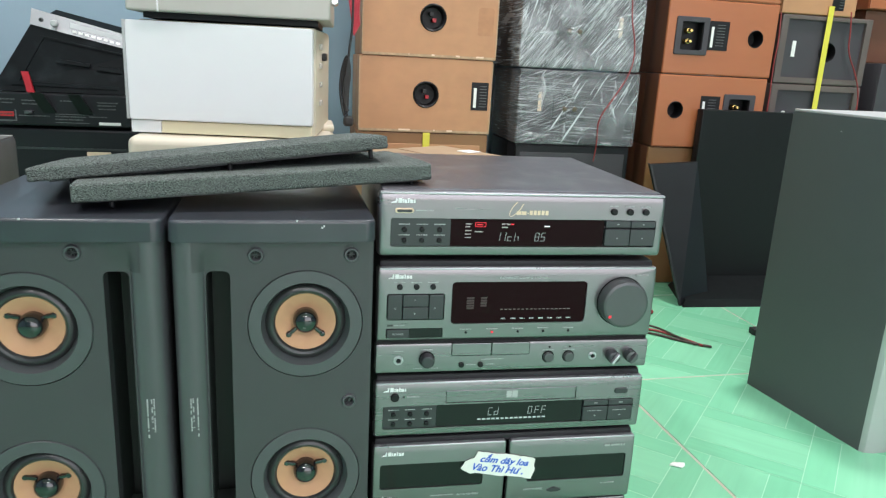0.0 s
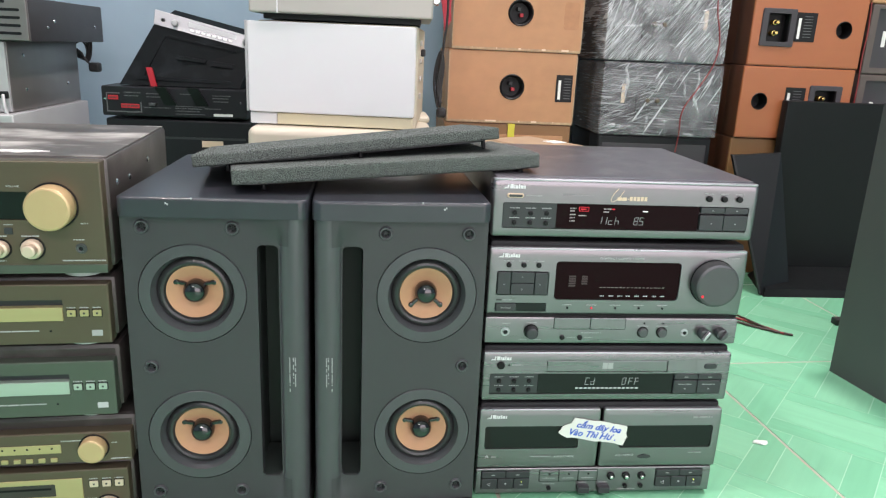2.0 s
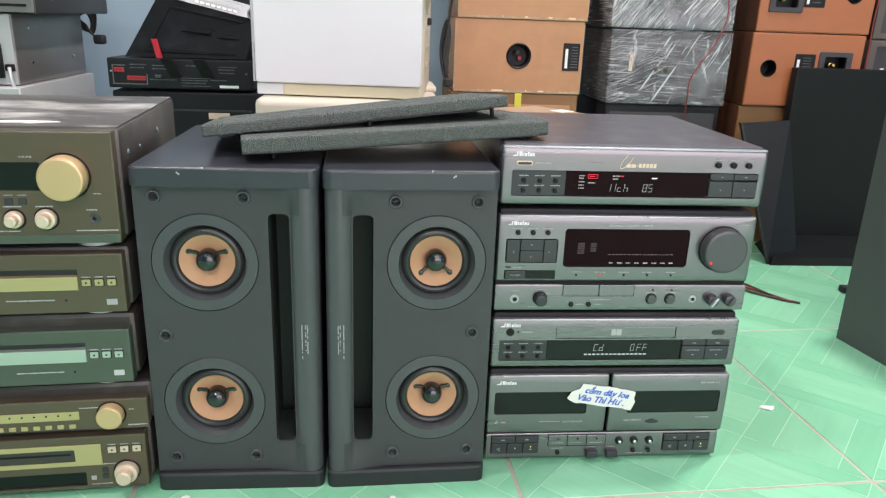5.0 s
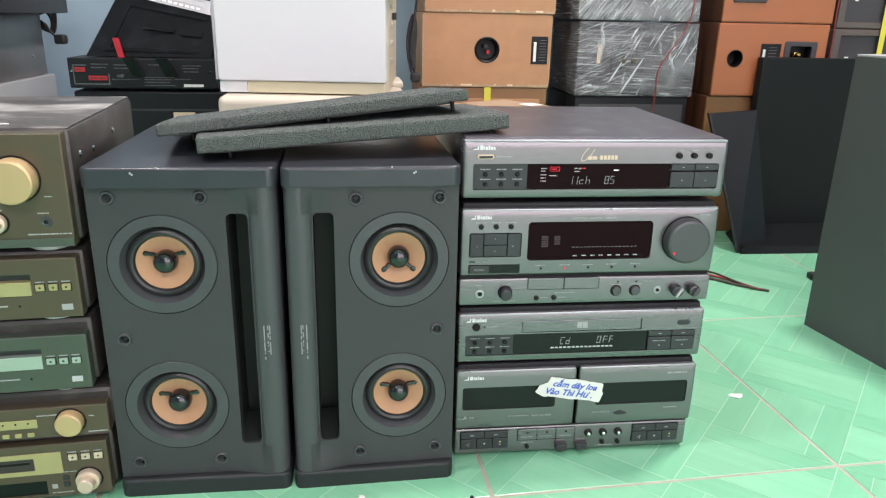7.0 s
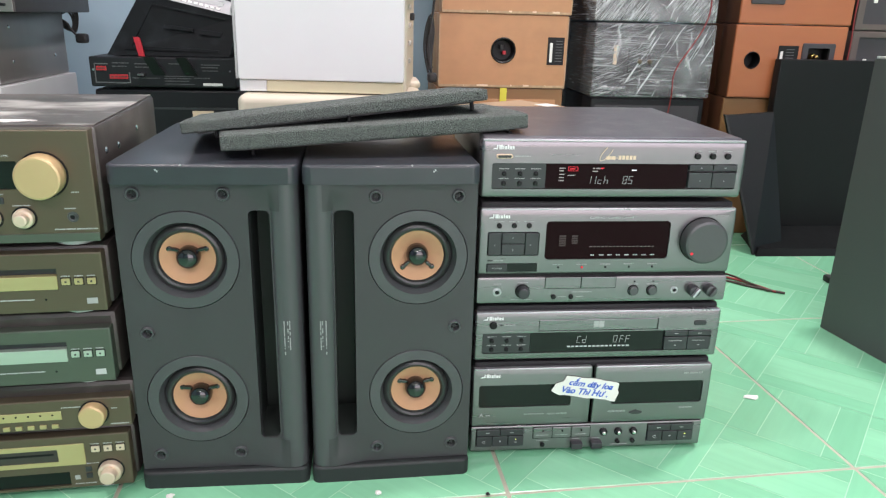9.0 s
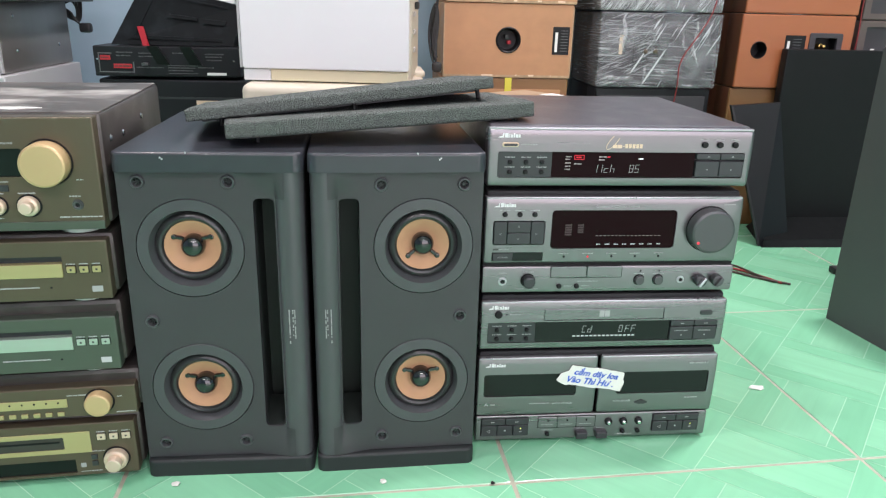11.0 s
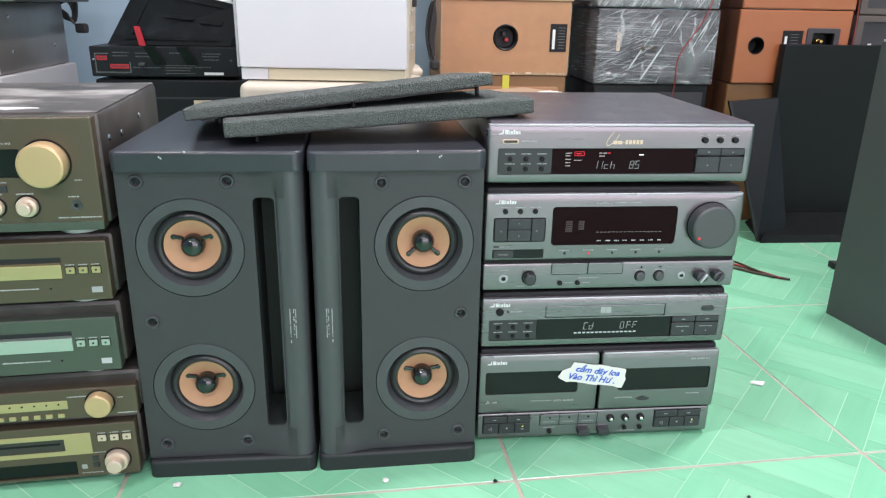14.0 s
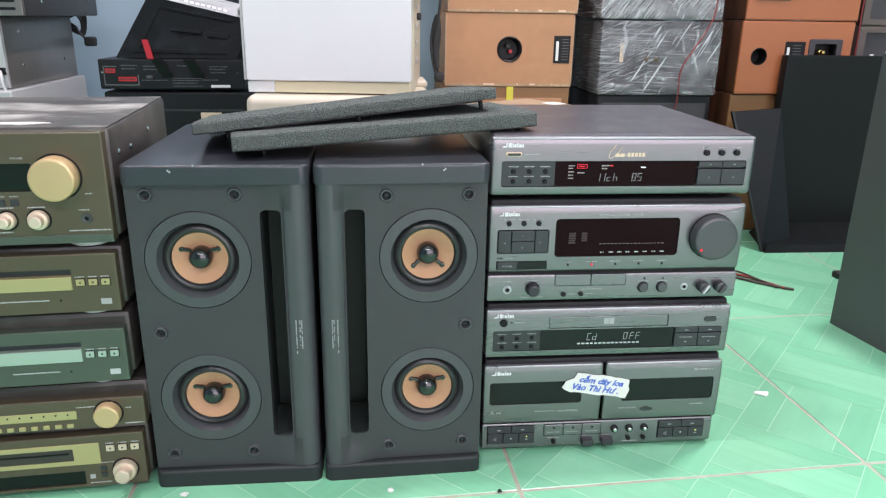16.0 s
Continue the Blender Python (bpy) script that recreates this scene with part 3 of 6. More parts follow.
bars([(0.2068, 0.3428, 0.0045, 0.0034), (0.2118, 0.3428, 0.0045, 0.0034), (0.2172, 0.3428, 0.0016, 0.0007)] +
     [(0.2195 + i * 0.0038, 0.3432, 0.0028, 0.0042) for i in range(5)], FY, PRINT_CREAM, tuner, "emblem")
DY = FY + 0.0018
segments("11ch", 0.1890, 0.3158, DY, tuner, (0.0, 0.0052, 0.0112, 0.0178))
segments("BS", 0.2265, 0.3158, DY, tuner, (0.0, 0.0058))
bars([(0.2355, 0.3300, 0.0050, 0.0009)], DY, LIT_WHITE, tuner, "display_mark")
bars(words(0.1945, 0.3318, 0.0080, 0.0014, 5) + words(0.1945, 0.3288, 0.0060, 0.0012, 6), DY, LIT_DIM, tuner, "display_mark")
bars(words(0.1600, 0.3318, 0.0060, 0.0012, 7) + words(0.1600, 0.3292, 0.0050, 0.0012, 8) + words(0.1600, 0.3255, 0.0060, 0.0012, 9)
     + words(0.1600, 0.3222, 0.0060, 0.0012, 10) + words(0.1600, 0.3190, 0.0060, 0.0012, 11) + words(0.1690, 0.3245, 0.008, 0.001, 12), DY, LIT_DIM, tuner, "display_mark")
bars(words(0.1710, 0.3312, 0.0060, 0.0013, 13) + [(0.169, 0.3332, 0.010, 0.0004), (0.169, 0.3292, 0.010, 0.0004), (0.169, 0.3312, 0.0004, 0.004), (0.1788, 0.3312, 0.0004, 0.004)]
     + words(0.2030, 0.3318, 0.0035, 0.0013, 14), DY, LIT_RED, tuner, "display_mark")

# amplifier with its control strip
Z0, Z1 = 0.1865, 0.2900
amp = component("grey amplifier with a large volume dial", Z0, Z1, 0.006, 0.26, CASE, zbase=0.0065)
front(amp, 0.2190, Z1, [rounded(0.1505, 0.2835, 0.2350, 0.2765, 0.004), rounded(0.0895, 0.1440, 0.2395, 0.2655, 0.0025), rounded(0.0895, 0.1435, 0.2215, 0.2312, 0.001)], 0.002)
front(amp, Z0, 0.2155, [], 0.0010, r=0.002, name="control_strip")
part("seam", box(CX0 + 0.001, CX1 - 0.001, FY + 0.004, FY + 0.012, 0.214, 0.2205), BLACK, amp)
part("display", plate(rounded(0.1507, 0.2833, 0.2352, 0.2763, 0.0038), FY + 0.002, FY + 0.007), WINDOW_RED, amp, "dark display window")
bars([(0.1985 + i * 0.0042, 0.2485, 0.0026, 0.0005) for i in range(17)], FY + 0.0018, LIT_FAINT, amp, "display_mark")
bars([r for i in range(8) for r in words(0.2000 + i * 0.0093, 0.2392, 0.0050, 0.0012, 30 + i)], FY + 0.0018, LIT_SOFT, amp, "display_mark")
bars([(0.1655, 0.2600 - i * 0.0025, 0.007, 0.0018) for i in range(5)] + [(0.1790, 0.2600 - i * 0.0025, 0.006, 0.0018) for i in range(4)], FY + 0.0018,
     material("faint lit glass", (0.045, 0.020, 0.024), 0.3), amp, "display_mark")
for name, a in (("button", (0.0905, 0.1040, 0.2405, 0.2645)), ("button", (0.1293, 0.1430, 0.2405, 0.2645)),
                ("button", (0.1046, 0.1287, 0.2530, 0.2645)), ("button", (0.1046, 0.1287, 0.2405, 0.2524))):
    key(*a, amp, y=FY, proud=0.001, mat=KEY)
for x, z, t in ((0.0972, 0.2510, 0), (0.1345, 0.2510, 1), (0.1160, 0.2585, 2), (0.1160, 0.2462, 3)):
    lettering("<>^v"[t], x - 0.001, z - 0.001, FY - 0.0012, 0.0042, PRINT_DIM, amp, "arrow_mark")
for i in range(3):
    round_button(0.1012 + i * 0.0155, 0.2722, amp, 0.0027)
    bars(words(0.0960 + i * 0.0155, 0.2765, 0.0105, 0.0011, 40 + i), FY, PRINT_DIM, amp)
brand(0.0900, 0.2822, 0.025, amp)
lettering("COMPACT COMPO", 0.1955, 0.2796, FY - 0.0002, 0.0030, PRINT, amp, wide=1.25)
bars(words(0.2300, 0.2807, 0.012, 0.0018, 44) + words(0.3330, 0.2825, 0.012, 0.0012, 45), FY, PRINT_DIM, amp)
ring_gap(0.3195, 0.2560, 0.0238, amp)
dial = part("volume_dial", knob_bm(0.3195, 0.2560, FY, 0.0236, 0.013, 72, 0.0016), KNOB, amp, "large satin grey volume dial")
part("dial_mark", knob_bm(0.3040, 0.2445, FY - 0.0128, 0.0016, 0.0006, 16, 0.0002), LIT_RED, dial, "lit red dot")
key(0.0903, 0.1115, 0.2222, 0.2305, amp, INLAY, proud=0.0008)
lettering("POWER", 0.0955, 0.2252, FY - 0.0010, 0.0026, PRINT_DIM, amp, wide=1.2)
part("window", plate(rounded(0.1118, 0.1430, 0.2222, 0.2305, 0.0004), FY + 0.001, FY + 0.005), WINDOW, amp)
bars([(0.0905, 0.2345, 0.0055, 0.0016)], FY, PRINT_DARK, amp)
bars(words(0.0970, 0.2345, 0.010, 0.0011, 46), FY, PRINT_DIM, amp)
for i in range(5):
    round_button(0.1660 + i * 0.0256, 0.2262, amp, 0.0012, LIT_RED if i == 1 else BLACK, 0.0006, "indicator")
    bars(words(0.1600 + i * 0.0256, 0.2296, 0.011, 0.0009, 50 + i), FY, PRINT_DIM, amp)
socket(0.1022, 0.1993, amp)
ring_gap(0.1293, 0.2000, 0.0066, amp)
part("knob", knob_bm(0.1293, 0.2000, FY, 0.0065, 0.009, 32, 0.001), KEY, amp)
part("flap", plate(rounded(0.1535, 0.1918, 0.2030, 0.2152, 0.0012), FY - 0.0006, FY + 0.003, bevel=0.0004), SILVER, amp)
part("flap", plate(rounded(0.1926, 0.2300, 0.2030, 0.2152, 0.0012), FY - 0.0006, FY + 0.003, bevel=0.0004), SILVER, amp)
part("flap_gap", plate(rounded(0.1529, 0.2306, 0.2024, 0.2154, 0.0014), FY - 0.0002, FY + 0.002), BLACK, amp)
for x in (0.1632, 0.1822):
    round_button(x, 0.1932, amp, 0.0027)
    bars(words(x + 0.005, 0.1932, 0.009, 0.0009, int(x * 1000)), FY, PRINT_DIM, amp)
bars(words(0.1830, 0.1985, 0.022, 0.0010, 60) + words(0.0985, 0.2085, 0.008, 0.0010, 61) + words(0.1240, 0.2095, 0.011, 0.0010, 62)
     + words(0.1170, 0.1905, 0.009, 0.0009, 63) + words(0.1320, 0.1905, 0.009, 0.0009, 64), FY, PRINT_DIM, amp)
for x in (0.2500, 0.2708):
    ring_gap(x, 0.1995, 0.0050, amp)
    round_button(x, 0.1995, amp, 0.0050, KNOB, 0.004, "knob")
    round_button(x + 0.001, 0.2095, amp, 0.0011, BLACK, 0.0006, "indicator")
    bars(words(x - 0.006, 0.2065, 0.012, 0.0009, int(x * 999)), FY, PRINT_DIM, amp)
socket(0.2960, 0.1993, amp, 0.0042, name="socket")
pointer_knob(0.3162, 0.1995, amp, 0.0064, True)
pointer_knob(0.3350, 0.1998, amp, 0.0064)

# disc player
Z0, Z1 = 0.1195, 0.1755
disc = component("grey compact disc player with a lit white display", Z0, Z1, 0.006, 0.25, CASE, zbase=0.0060)
front(disc, Z0, Z1, [rounded(0.0890, 0.3460, 0.1270, 0.1515, 0.0022), rounded(0.1500, 0.2835, 0.1530, 0.1665, 0.0008)], 0.002)
part("disc_tray", plate(rounded(0.1506, 0.2829, 0.1532, 0.1659, 0.0006), FY + 0.0006, FY + 0.006, bevel=0.0005), SILVER, disc)
part("tray_gap", plate(rounded(0.1498, 0.2837, 0.1528, 0.1667, 0.0008), FY + 0.004, FY + 0.008), BLACK, disc)
part("key_panel", plate(rounded(0.0895, 0.1415, 0.1275, 0.1510, 0.001), FY + 0.0015, FY + 0.006), INLAY, disc)
part("display", plate(rounded(0.1420, 0.2915, 0.1272, 0.1512, 0.0005), FY + 0.002, FY + 0.006), WINDOW, disc, "dark display window")
DY = FY + 0.0018
segments("Cd", 0.1935, 0.1375, DY, disc, (0.0, 0.0062))
segments("OFF", 0.2345, 0.1375, DY, disc, (0.0, 0.0072, 0.0140))
bars([(0.1835 + i * 0.00475, 0.1335, 0.0032, 0.0015) for i in range(15)], DY, LIT_SOFT, disc, "display_mark")
for i in range(3):
    for j in range(2):
        round_button(0.0995 + i * 0.0163, 0.1422 - j * 0.0103, disc, 0.0024, y=FY + 0.0015)
    bars(words(0.0945 + i * 0.0163, 0.1470, 0.010, 0.0011, 70 + i), FY + 0.0015, PRINT_DIM, disc)
    bars(words(0.0945 + i * 0.0163, 0.1368, 0.010, 0.0011, 80 + i), FY + 0.0015, PRINT_DIM, disc)
for a, b in ((0.2925, 0.3188), (0.3193, 0.3455)):
    key(a, b, 0.1445, 0.1508, disc, y=FY + 0.001)
    key(a, b, 0.1278, 0.1435, disc, y=FY + 0.001)
    bars([((a + b) / 2 - 0.002, 0.1475, 0.004, 0.0008), ((a + b) / 2 - 0.001, 0.1335, 0.002, 0.0009)] + words(a + 0.005, 0.1390, 0.015, 0.001, int(a * 997)), FY - 0.0005, PRINT_DIM, disc)
part("eject_button", plate(rounded(0.3240, 0.3385, 0.1570, 0.1630, 0.0029), FY - 0.001, FY + 0.002, bevel=0.0008), INLAY, disc)
round_button(0.1002, 0.1610, disc, 0.0042)
round_button(0.1090, 0.1610, disc, 0.0011, BLACK, 0.0006, "indicator")
bars(words(0.1120, 0.1610, 0.012, 0.0012, 90), FY, PRINT_DIM, disc)
brand(0.0890, 0.1690, 0.025, disc)
bars([(0.2110, 0.1602, 0.0055, 0.0072), (0.2170, 0.1602, 0.0055, 0.0072)], FY + 0.0006, PRINT_DIM, disc, "print")

# cassette deck
deck = component("grey double cassette deck with two dark windows", 0.0075, 0.1085, 0.006, 0.25, CASE, zbase=0.0075)
W1, W2 = rounded(0.0880, 0.1925, 0.0610, 0.0885, 0.003), rounded(0.2390, 0.3455, 0.0610, 0.0885, 0.003)
for x0, x1, hole in ((CX0, 0.2155, W1), (0.2185, CX1, W2)):
    d = front(deck, 0.0368, 0.1085, [hole], 0.0018, x0, x1, 0.0024, name="cassette_door")
    xs = [p[0] for p in hole]
    part("window", plate(rounded(min(xs) + 0.0002, max(xs) - 0.0002, 0.0612, 0.0883, 0.0028), FY + 0.0015, FY + 0.006), WINDOW, d, "smoked cassette window")
part("door_gap", box(CX0 + 0.001, CX1 - 0.001, FY + 0.006, FY + 0.014, 0.034, 0.107), BLACK, deck)
P1, P2 = rounded(0.0865, 0.1415, 0.0105, 0.0335, 0.001), rounded(0.2860, 0.3420, 0.0105, 0.0335, 0.001)
front(deck, 0.0045, 0.0358, [P1, P2], 0.001, CX0 + 0.0005, CX1 - 0.0030, 0.0016, name="lower_panel", y=FY + 0.001)
for x0 in (0.0870, 0.2865):
    w = 0.0545
    part("pad_base", plate(rounded(x0 - 0.0003, x0 + w + 0.0003, 0.0108, 0.0332, 0.0008), FY + 0.005, FY + 0.009), BLACK, deck)
    for i in range(2):
        key(x0 + i * w / 2 + 0.0003, x0 + (i + 1) * w / 2 - 0.0003, 0.0250, 0.0330, deck, INLAY, FY, 0.001)
        bars([(x0 + i * w / 2 + 0.011, 0.0290, 0.004, 0.0009)], FY - 0.001, PRINT_DIM, deck)
    for i in range(3):
        key(x0 + i * w / 3 + 0.0003, x0 + (i + 1) * w / 3 - 0.0003, 0.0112, 0.0242, deck, INLAY, FY, 0.001)
    lettering("\u25c1", x0 + 0.006, 0.0155, FY - 0.0012, 0.005, PRINT_DIM, deck, "arrow_mark")
    bars([(x0 + w / 2 - 0.0009, 0.0180, 0.0018, 0.0016)], FY - 0.001, PRINT, deck)
    bars([(x0 + w * 0.80, 0.0165, 0.0030, 0.0010)], FY - 0.001, PRINT_DIM, deck)
    round_button(x0 + w * 0.83, 0.0200, deck, 0.0011, LIT_YELLOW, 0.0012, "indicator")
for i in range(3):
    key(0.1525 + i * 0.0222, 0.1742 + i * 0.0222, 0.0195, 0.0330, deck, SILVER, FY + 0.001, 0.0008)
    round_button(0.1638 + i * 0.0222, 0.0288, deck, 0.0011, BLACK, 0.0014, "indicator")
    bars(words(0.1560 + i * 0.0222, 0.0235, 0.014, 0.0011, 100 + i), FY + 0.0002, PRINT_DIM, deck)
part("key_gap", plate(rounded(0.1518, 0.2192, 0.0188, 0.0337, 0.001), FY + 0.0008, FY + 0.003), BLACK, deck)
round_button(0.1638, 0.0115, deck, 0.0026)
bars(words(0.157, 0.0160, 0.014, 0.0010, 110), FY + 0.001, PRINT_DIM, deck)
for x in (0.2030, 0.2262):
    part("slider", box(x - 0.0065, x + 0.0065, FY - 0.006, FY + 0.002, 0.0068, 0.0145, 0.001), KEY, deck)
    bars(words(x - 0.005, 0.0172, 0.010, 0.0010, int(x * 991)), FY + 0.001, PRINT_DIM, deck)
for x in (0.2345, 0.2520, 0.2700):
    part("knob_rim", lathe([(0.0024, FY - 0.002), (0.0044, FY - 0.001), (0.0046, FY + 0.002)], x, 0.0252, 24), BLACK, deck)
    part("knob", knob_bm(x, 0.0252, FY, 0.0023, 0.004, 20, 0.0006), CHROME, deck)
for x in (0.2520, 0.2700):
    round_button(x, 0.0125, deck, 0.0026)
bars(words(0.2440, 0.0080, 0.020, 0.0010, 120), FY + 0.001, PRINT_DIM, deck)
brand(0.0890, 0.1002, 0.025, deck)
lettering("A", 0.0895, 0.0498, FY - 0.0002, 0.0062, PRINT, deck)
bars(words(0.0965, 0.0510, 0.006, 0.0016, 121) + words(0.1400, 0.0515, 0.024, 0.0010, 122) + words(0.3205, 0.0545, 0.016, 0.0013, 123) + words(0.321, 0.0985, 0.022, 0.0024, 124), FY, PRINT_DIM, deck)
lettering("AUTO REVERSE", 0.1665, 0.0503, FY - 0.0002, 0.0030, PRINT, deck, wide=1.1)
lettering("AUTO REVERSE", 0.2365, 0.0512, FY - 0.0002, 0.0030, PRINT, deck, wide=1.0)
part("eject_mark", plate([(0.262, 0.0492), (0.266, 0.0478), (0.273, 0.0478), (0.277, 0.0492), (0.277, 0.0502), (0.2695, 0.0532), (0.262, 0.0502)], FY - 0.0006, FY + 0.001), KEY, deck)

# torn paper note stuck on the deck
note = thing("paper_note", (0, 0, 0), "torn white paper note with blue handwriting stuck on the cassette deck", "note")
rnd = random.Random(4)
top = [(0.1860 + 0.0590 * i / 12, 0.0995 - 0.0105 * i / 12 + rnd.uniform(-0.0008, 0.0008)) for i in range(13)]
bot = [(0.2430 - 0.0640 * i / 12, 0.0655 + 0.0100 * i / 12 + rnd.uniform(-0.0008, 0.0008)) for i in range(13)]
edge = [(0.1715, 0.0790), (0.1690, 0.0815), (0.1715, 0.0850), (0.1735, 0.0890), (0.1800, 0.0915), (0.1825, 0.0920)]
right = [(0.2465, 0.0870), (0.2455, 0.0800), (0.2470, 0.0760), (0.2445, 0.0690)]
part("paper", plate(top + right + bot + edge, FY - 0.0012, FY - 0.0004), PAPER, note)
lettering("c\u1eafm d\u00e2y loa", 0.1875, 0.0882, FY - 0.0014, 0.0100, INK, note, "handwriting", 0.35, -9, 1.05, 0.00022)
lettering("V\u00e0o Th\u00ec H\u01b0 .", 0.1790, 0.0795, FY - 0.0014, 0.0105, INK, note, "handwriting", 0.3, -9, 1.0, 0.00022)


# ---------- bookshelf speakers ----------
def driver(parent, cx, cz, y, flip, turn):
    """A small full-range driver: ring, stepped funnel, rubber surround, paper cone, black dome with two wings."""
    d = new("driver")
    d.parent = parent
    d.matrix_basis = Matrix.Translation((cx, y, cz))
    part("ring", lathe([(0.0488, 0.006), (0.0488, 0.0004), (0.0481, -0.0007), (0.0380, -0.0010), (0.0353, 0.0072), (0.0345, 0.0085), (0.0345, 0.012)], 0, 0, 72), SPK_RING, d)
    part("surround", lathe([(0.0350, 0.0092), (0.0336, 0.0064), (0.0318, 0.0046), (0.0296, 0.0040), (0.0276, 0.0048), (0.0264, 0.0066), (0.0254, 0.0084)], 0, 0, 64), SURROUND, d)
    part("cone", lathe([(0.0260, 0.0072), (0.0250, 0.0076), (0.0190, 0.0104), (0.0110, 0.0150), (0, 0.0175)], 0, 0, 64), CONE, d, "tan paper cone")
    part("dome", lathe([(0.0108, 0.0185), (0.0113, 0.0105), (0.0109, 0.0072), (0.0096, 0.0042), (0.0074, 0.0020), (0.0045, 0.0007), (0, 0.0002)], 0, 0, 48), DOME, d, "glossy black dome")
    for k in (-1, 1):
        w = lathe([(0, -0.0014), (0.0015, -0.0010), (0.0021, 0.0004), (0.0017, 0.0030), (0, 0.0034)], 0, 0, 16)
        w.transform(Matrix.Diagonal((3.2, 1, 1.0, 1)))
        join(w, lathe([(0, -0.0020), (0.0022, -0.0014), (0.0031, 0.0004), (0.0025, 0.0030), (0, 0.0034)], 0, 0, 16), Matrix.Translation((0.0044, 0, 0)))
        a = math.pi / 2 - k * 1.02 if flip else -math.pi / 2 + k * 0.85
        w.transform(Matrix.Translation((0.0152 * math.cos(a), 0.0102, 0.0152 * math.sin(a))) @ Matrix.Rotation(-(a - k * 0.35 if flip else a), 4, "Y"))
        part("wing", w, DOME, d)
    return d


DZ = (0.2478, 0.0992)      # heights of the two drivers


def bookshelf_speaker(label, at, turn, mirror):
    """Local x runs towards the bass column; the front baffle lies at y = 0.006."""
    s = -1 if mirror else 1
    ob = thing("bookshelf_speaker", at, label, "speaker", "pair of bookshelf speakers", turn)

    def X(a, b):
        return (min(s * a, s * b), max(s * a, s * b))
    W = 0.083
    DX = -0.0258 if mirror else -0.0225
    zt_s = 0.3105 if mirror else 0.3130
    sockets = ((-0.0640, zt_s), (0.0155, zt_s), (-0.0640, 0.1735), (-0.0640, 0.0365), (0.0155, 0.0365))
    H = 0.3420
    part("cabinet", shell(-W + 0.002, W - 0.002, 0.018, 0.255, 0.012, H - 0.012, 0.05, 0.0015), SPK, ob)
    for name, zt, zb in (("top_cap", H, H - 0.0185), ("base", 0.0185, 0.0)):
        cap = plate(rounded(-W - 0.0008, W + 0.0008, -0.258, 0.0016, 0.0085, 7), 0, zt - zb, (), 0.0030, 4)
        cap.transform(Matrix(((1, 0, 0, 0), (0, 0, -1, 0), (0, -1, 0, zt), (0, 0, 0, 1))))
        part(name, cap, SPK_TOP if name == "top_cap" else SPK_BASE, ob, "cap with rounded corners, bluish reflection in its colour" if name == "top_cap" else "")
    x0, x1 = X(-W, 0.060)
    sl = X(0.0365, 0.0560)
    z1 = H - 0.0187
    hole = rounded(sl[0], sl[1], 0.052, 0.297, 0.005)
    part("baffle", plate(rounded(x0, x1, 0.0187, z1, 0.0006), 0.006, 0.020, [hole, circle(s * DX, DZ[0], 0.0493, 64), circle(s * DX, DZ[1], 0.0493, 64)] + [circle(s * a, b, 0.0042, 16) for a, b in sockets], 0.0006), SPK, ob)
    port = part("port", box(sl[0] - 0.001, sl[1] + 0.001, 0.060, 0.066, 0.05, 0.30), VOID, ob, "deep dark slot port")
    for q in ((sl[0] - 0.001, sl[0], 0.0205, 0.0598, 0.05, 0.30), (sl[1], sl[1] + 0.001, 0.0205, 0.0598, 0.05, 0.30),
              (sl[0] + 0.0002, sl[1] - 0.0002, 0.0205, 0.046, 0.049, 0.053), (sl[0] + 0.0002, sl[1] - 0.0002, 0.0205, 0.046, 0.296, 0.300)):
        part("port_wall", box(*q), VOID, port)
    lip = hexa([(sl[0], 0.006, 0.046), (sl[1], 0.006, 0.046), (sl[1], 0.050, 0.046), (sl[0], 0.050, 0.046),
                (sl[0], 0.0075, 0.0525), (sl[1], 0.0075, 0.0525), (sl[1], 0.050, 0.064), (sl[0], 0.050, 0.064)])
    part("port_ramp", lip, VOID, port)
    # the rounded column beside the port, flaring into the baffle at both ends
    prof = [(0.0560, 0.030), (0.0561, 0.0090), (0.0572, 0.0055), (0.0595, 0.0028), (0.0625, 0.0010), (0.0660, 0.0000), (0.0700, -0.0003), (0.0740, 0.0003), (0.0775, 0.0020), (0.0803, 0.0048), (0.0821, 0.0085), (0.0826, 0.0130), (0.0826, 0.030)]
    col = bmesh.new()
    rows = []
    for z in (0.0187, z1):
        rows.append([col.verts.new((s * a, b, z)) for a, b in prof])
    for i in range(len(prof) - 1):
        col.faces.new((rows[0][i], rows[0][i + 1], rows[1][i + 1], rows[1][i]))
    col.faces.new(rows[0])
    col.faces.new(rows[1])
    part("column", col, COLUMN, ob, "rounded charcoal column")

    def column_y(x):
        for (xa, ya), (xb, yb) in zip(prof[1:], prof[2:]):
            if xa <= x <= xb:
                return ya + (yb - ya) * (x - xa) / (xb - xa)
        return 0.0060
    for z_cap, z_slot in ((0.0187, 0.0515), (z1, 0.2975)):
        bl = bmesh.new()
        rr = []
        for k in range(8):
            g = k / 7
            g = g * g * (3 - 2 * g)
            row = []
            for i in range(19):
                x = 0.0300 + 0.0360 * i / 18
                f = i / 18
                sweep = 0.0058 - 0.0062 * f * f * (3 - 2 * f)
                row.append(bl.verts.new((s * x, (1 - g) * sweep + g * min(column_y(x), 0.0060) - 0.0004, z_cap + (z_slot - z_cap) * k / 7)))
            rr.append(row)
        for a, b in zip(rr, rr[1:]):
            for i in range(18):
                bl.faces.new((a[i], a[i + 1], b[i + 1], b[i]))
        bmesh.ops.recalc_face_normals(bl, faces=bl.faces)
        part("column_flare", bl, SPK, ob)
    for z, flip in ((DZ[0], mirror is False), (DZ[1], True)):
        driver(ob, s * DX, z, 0.006, flip, 0)
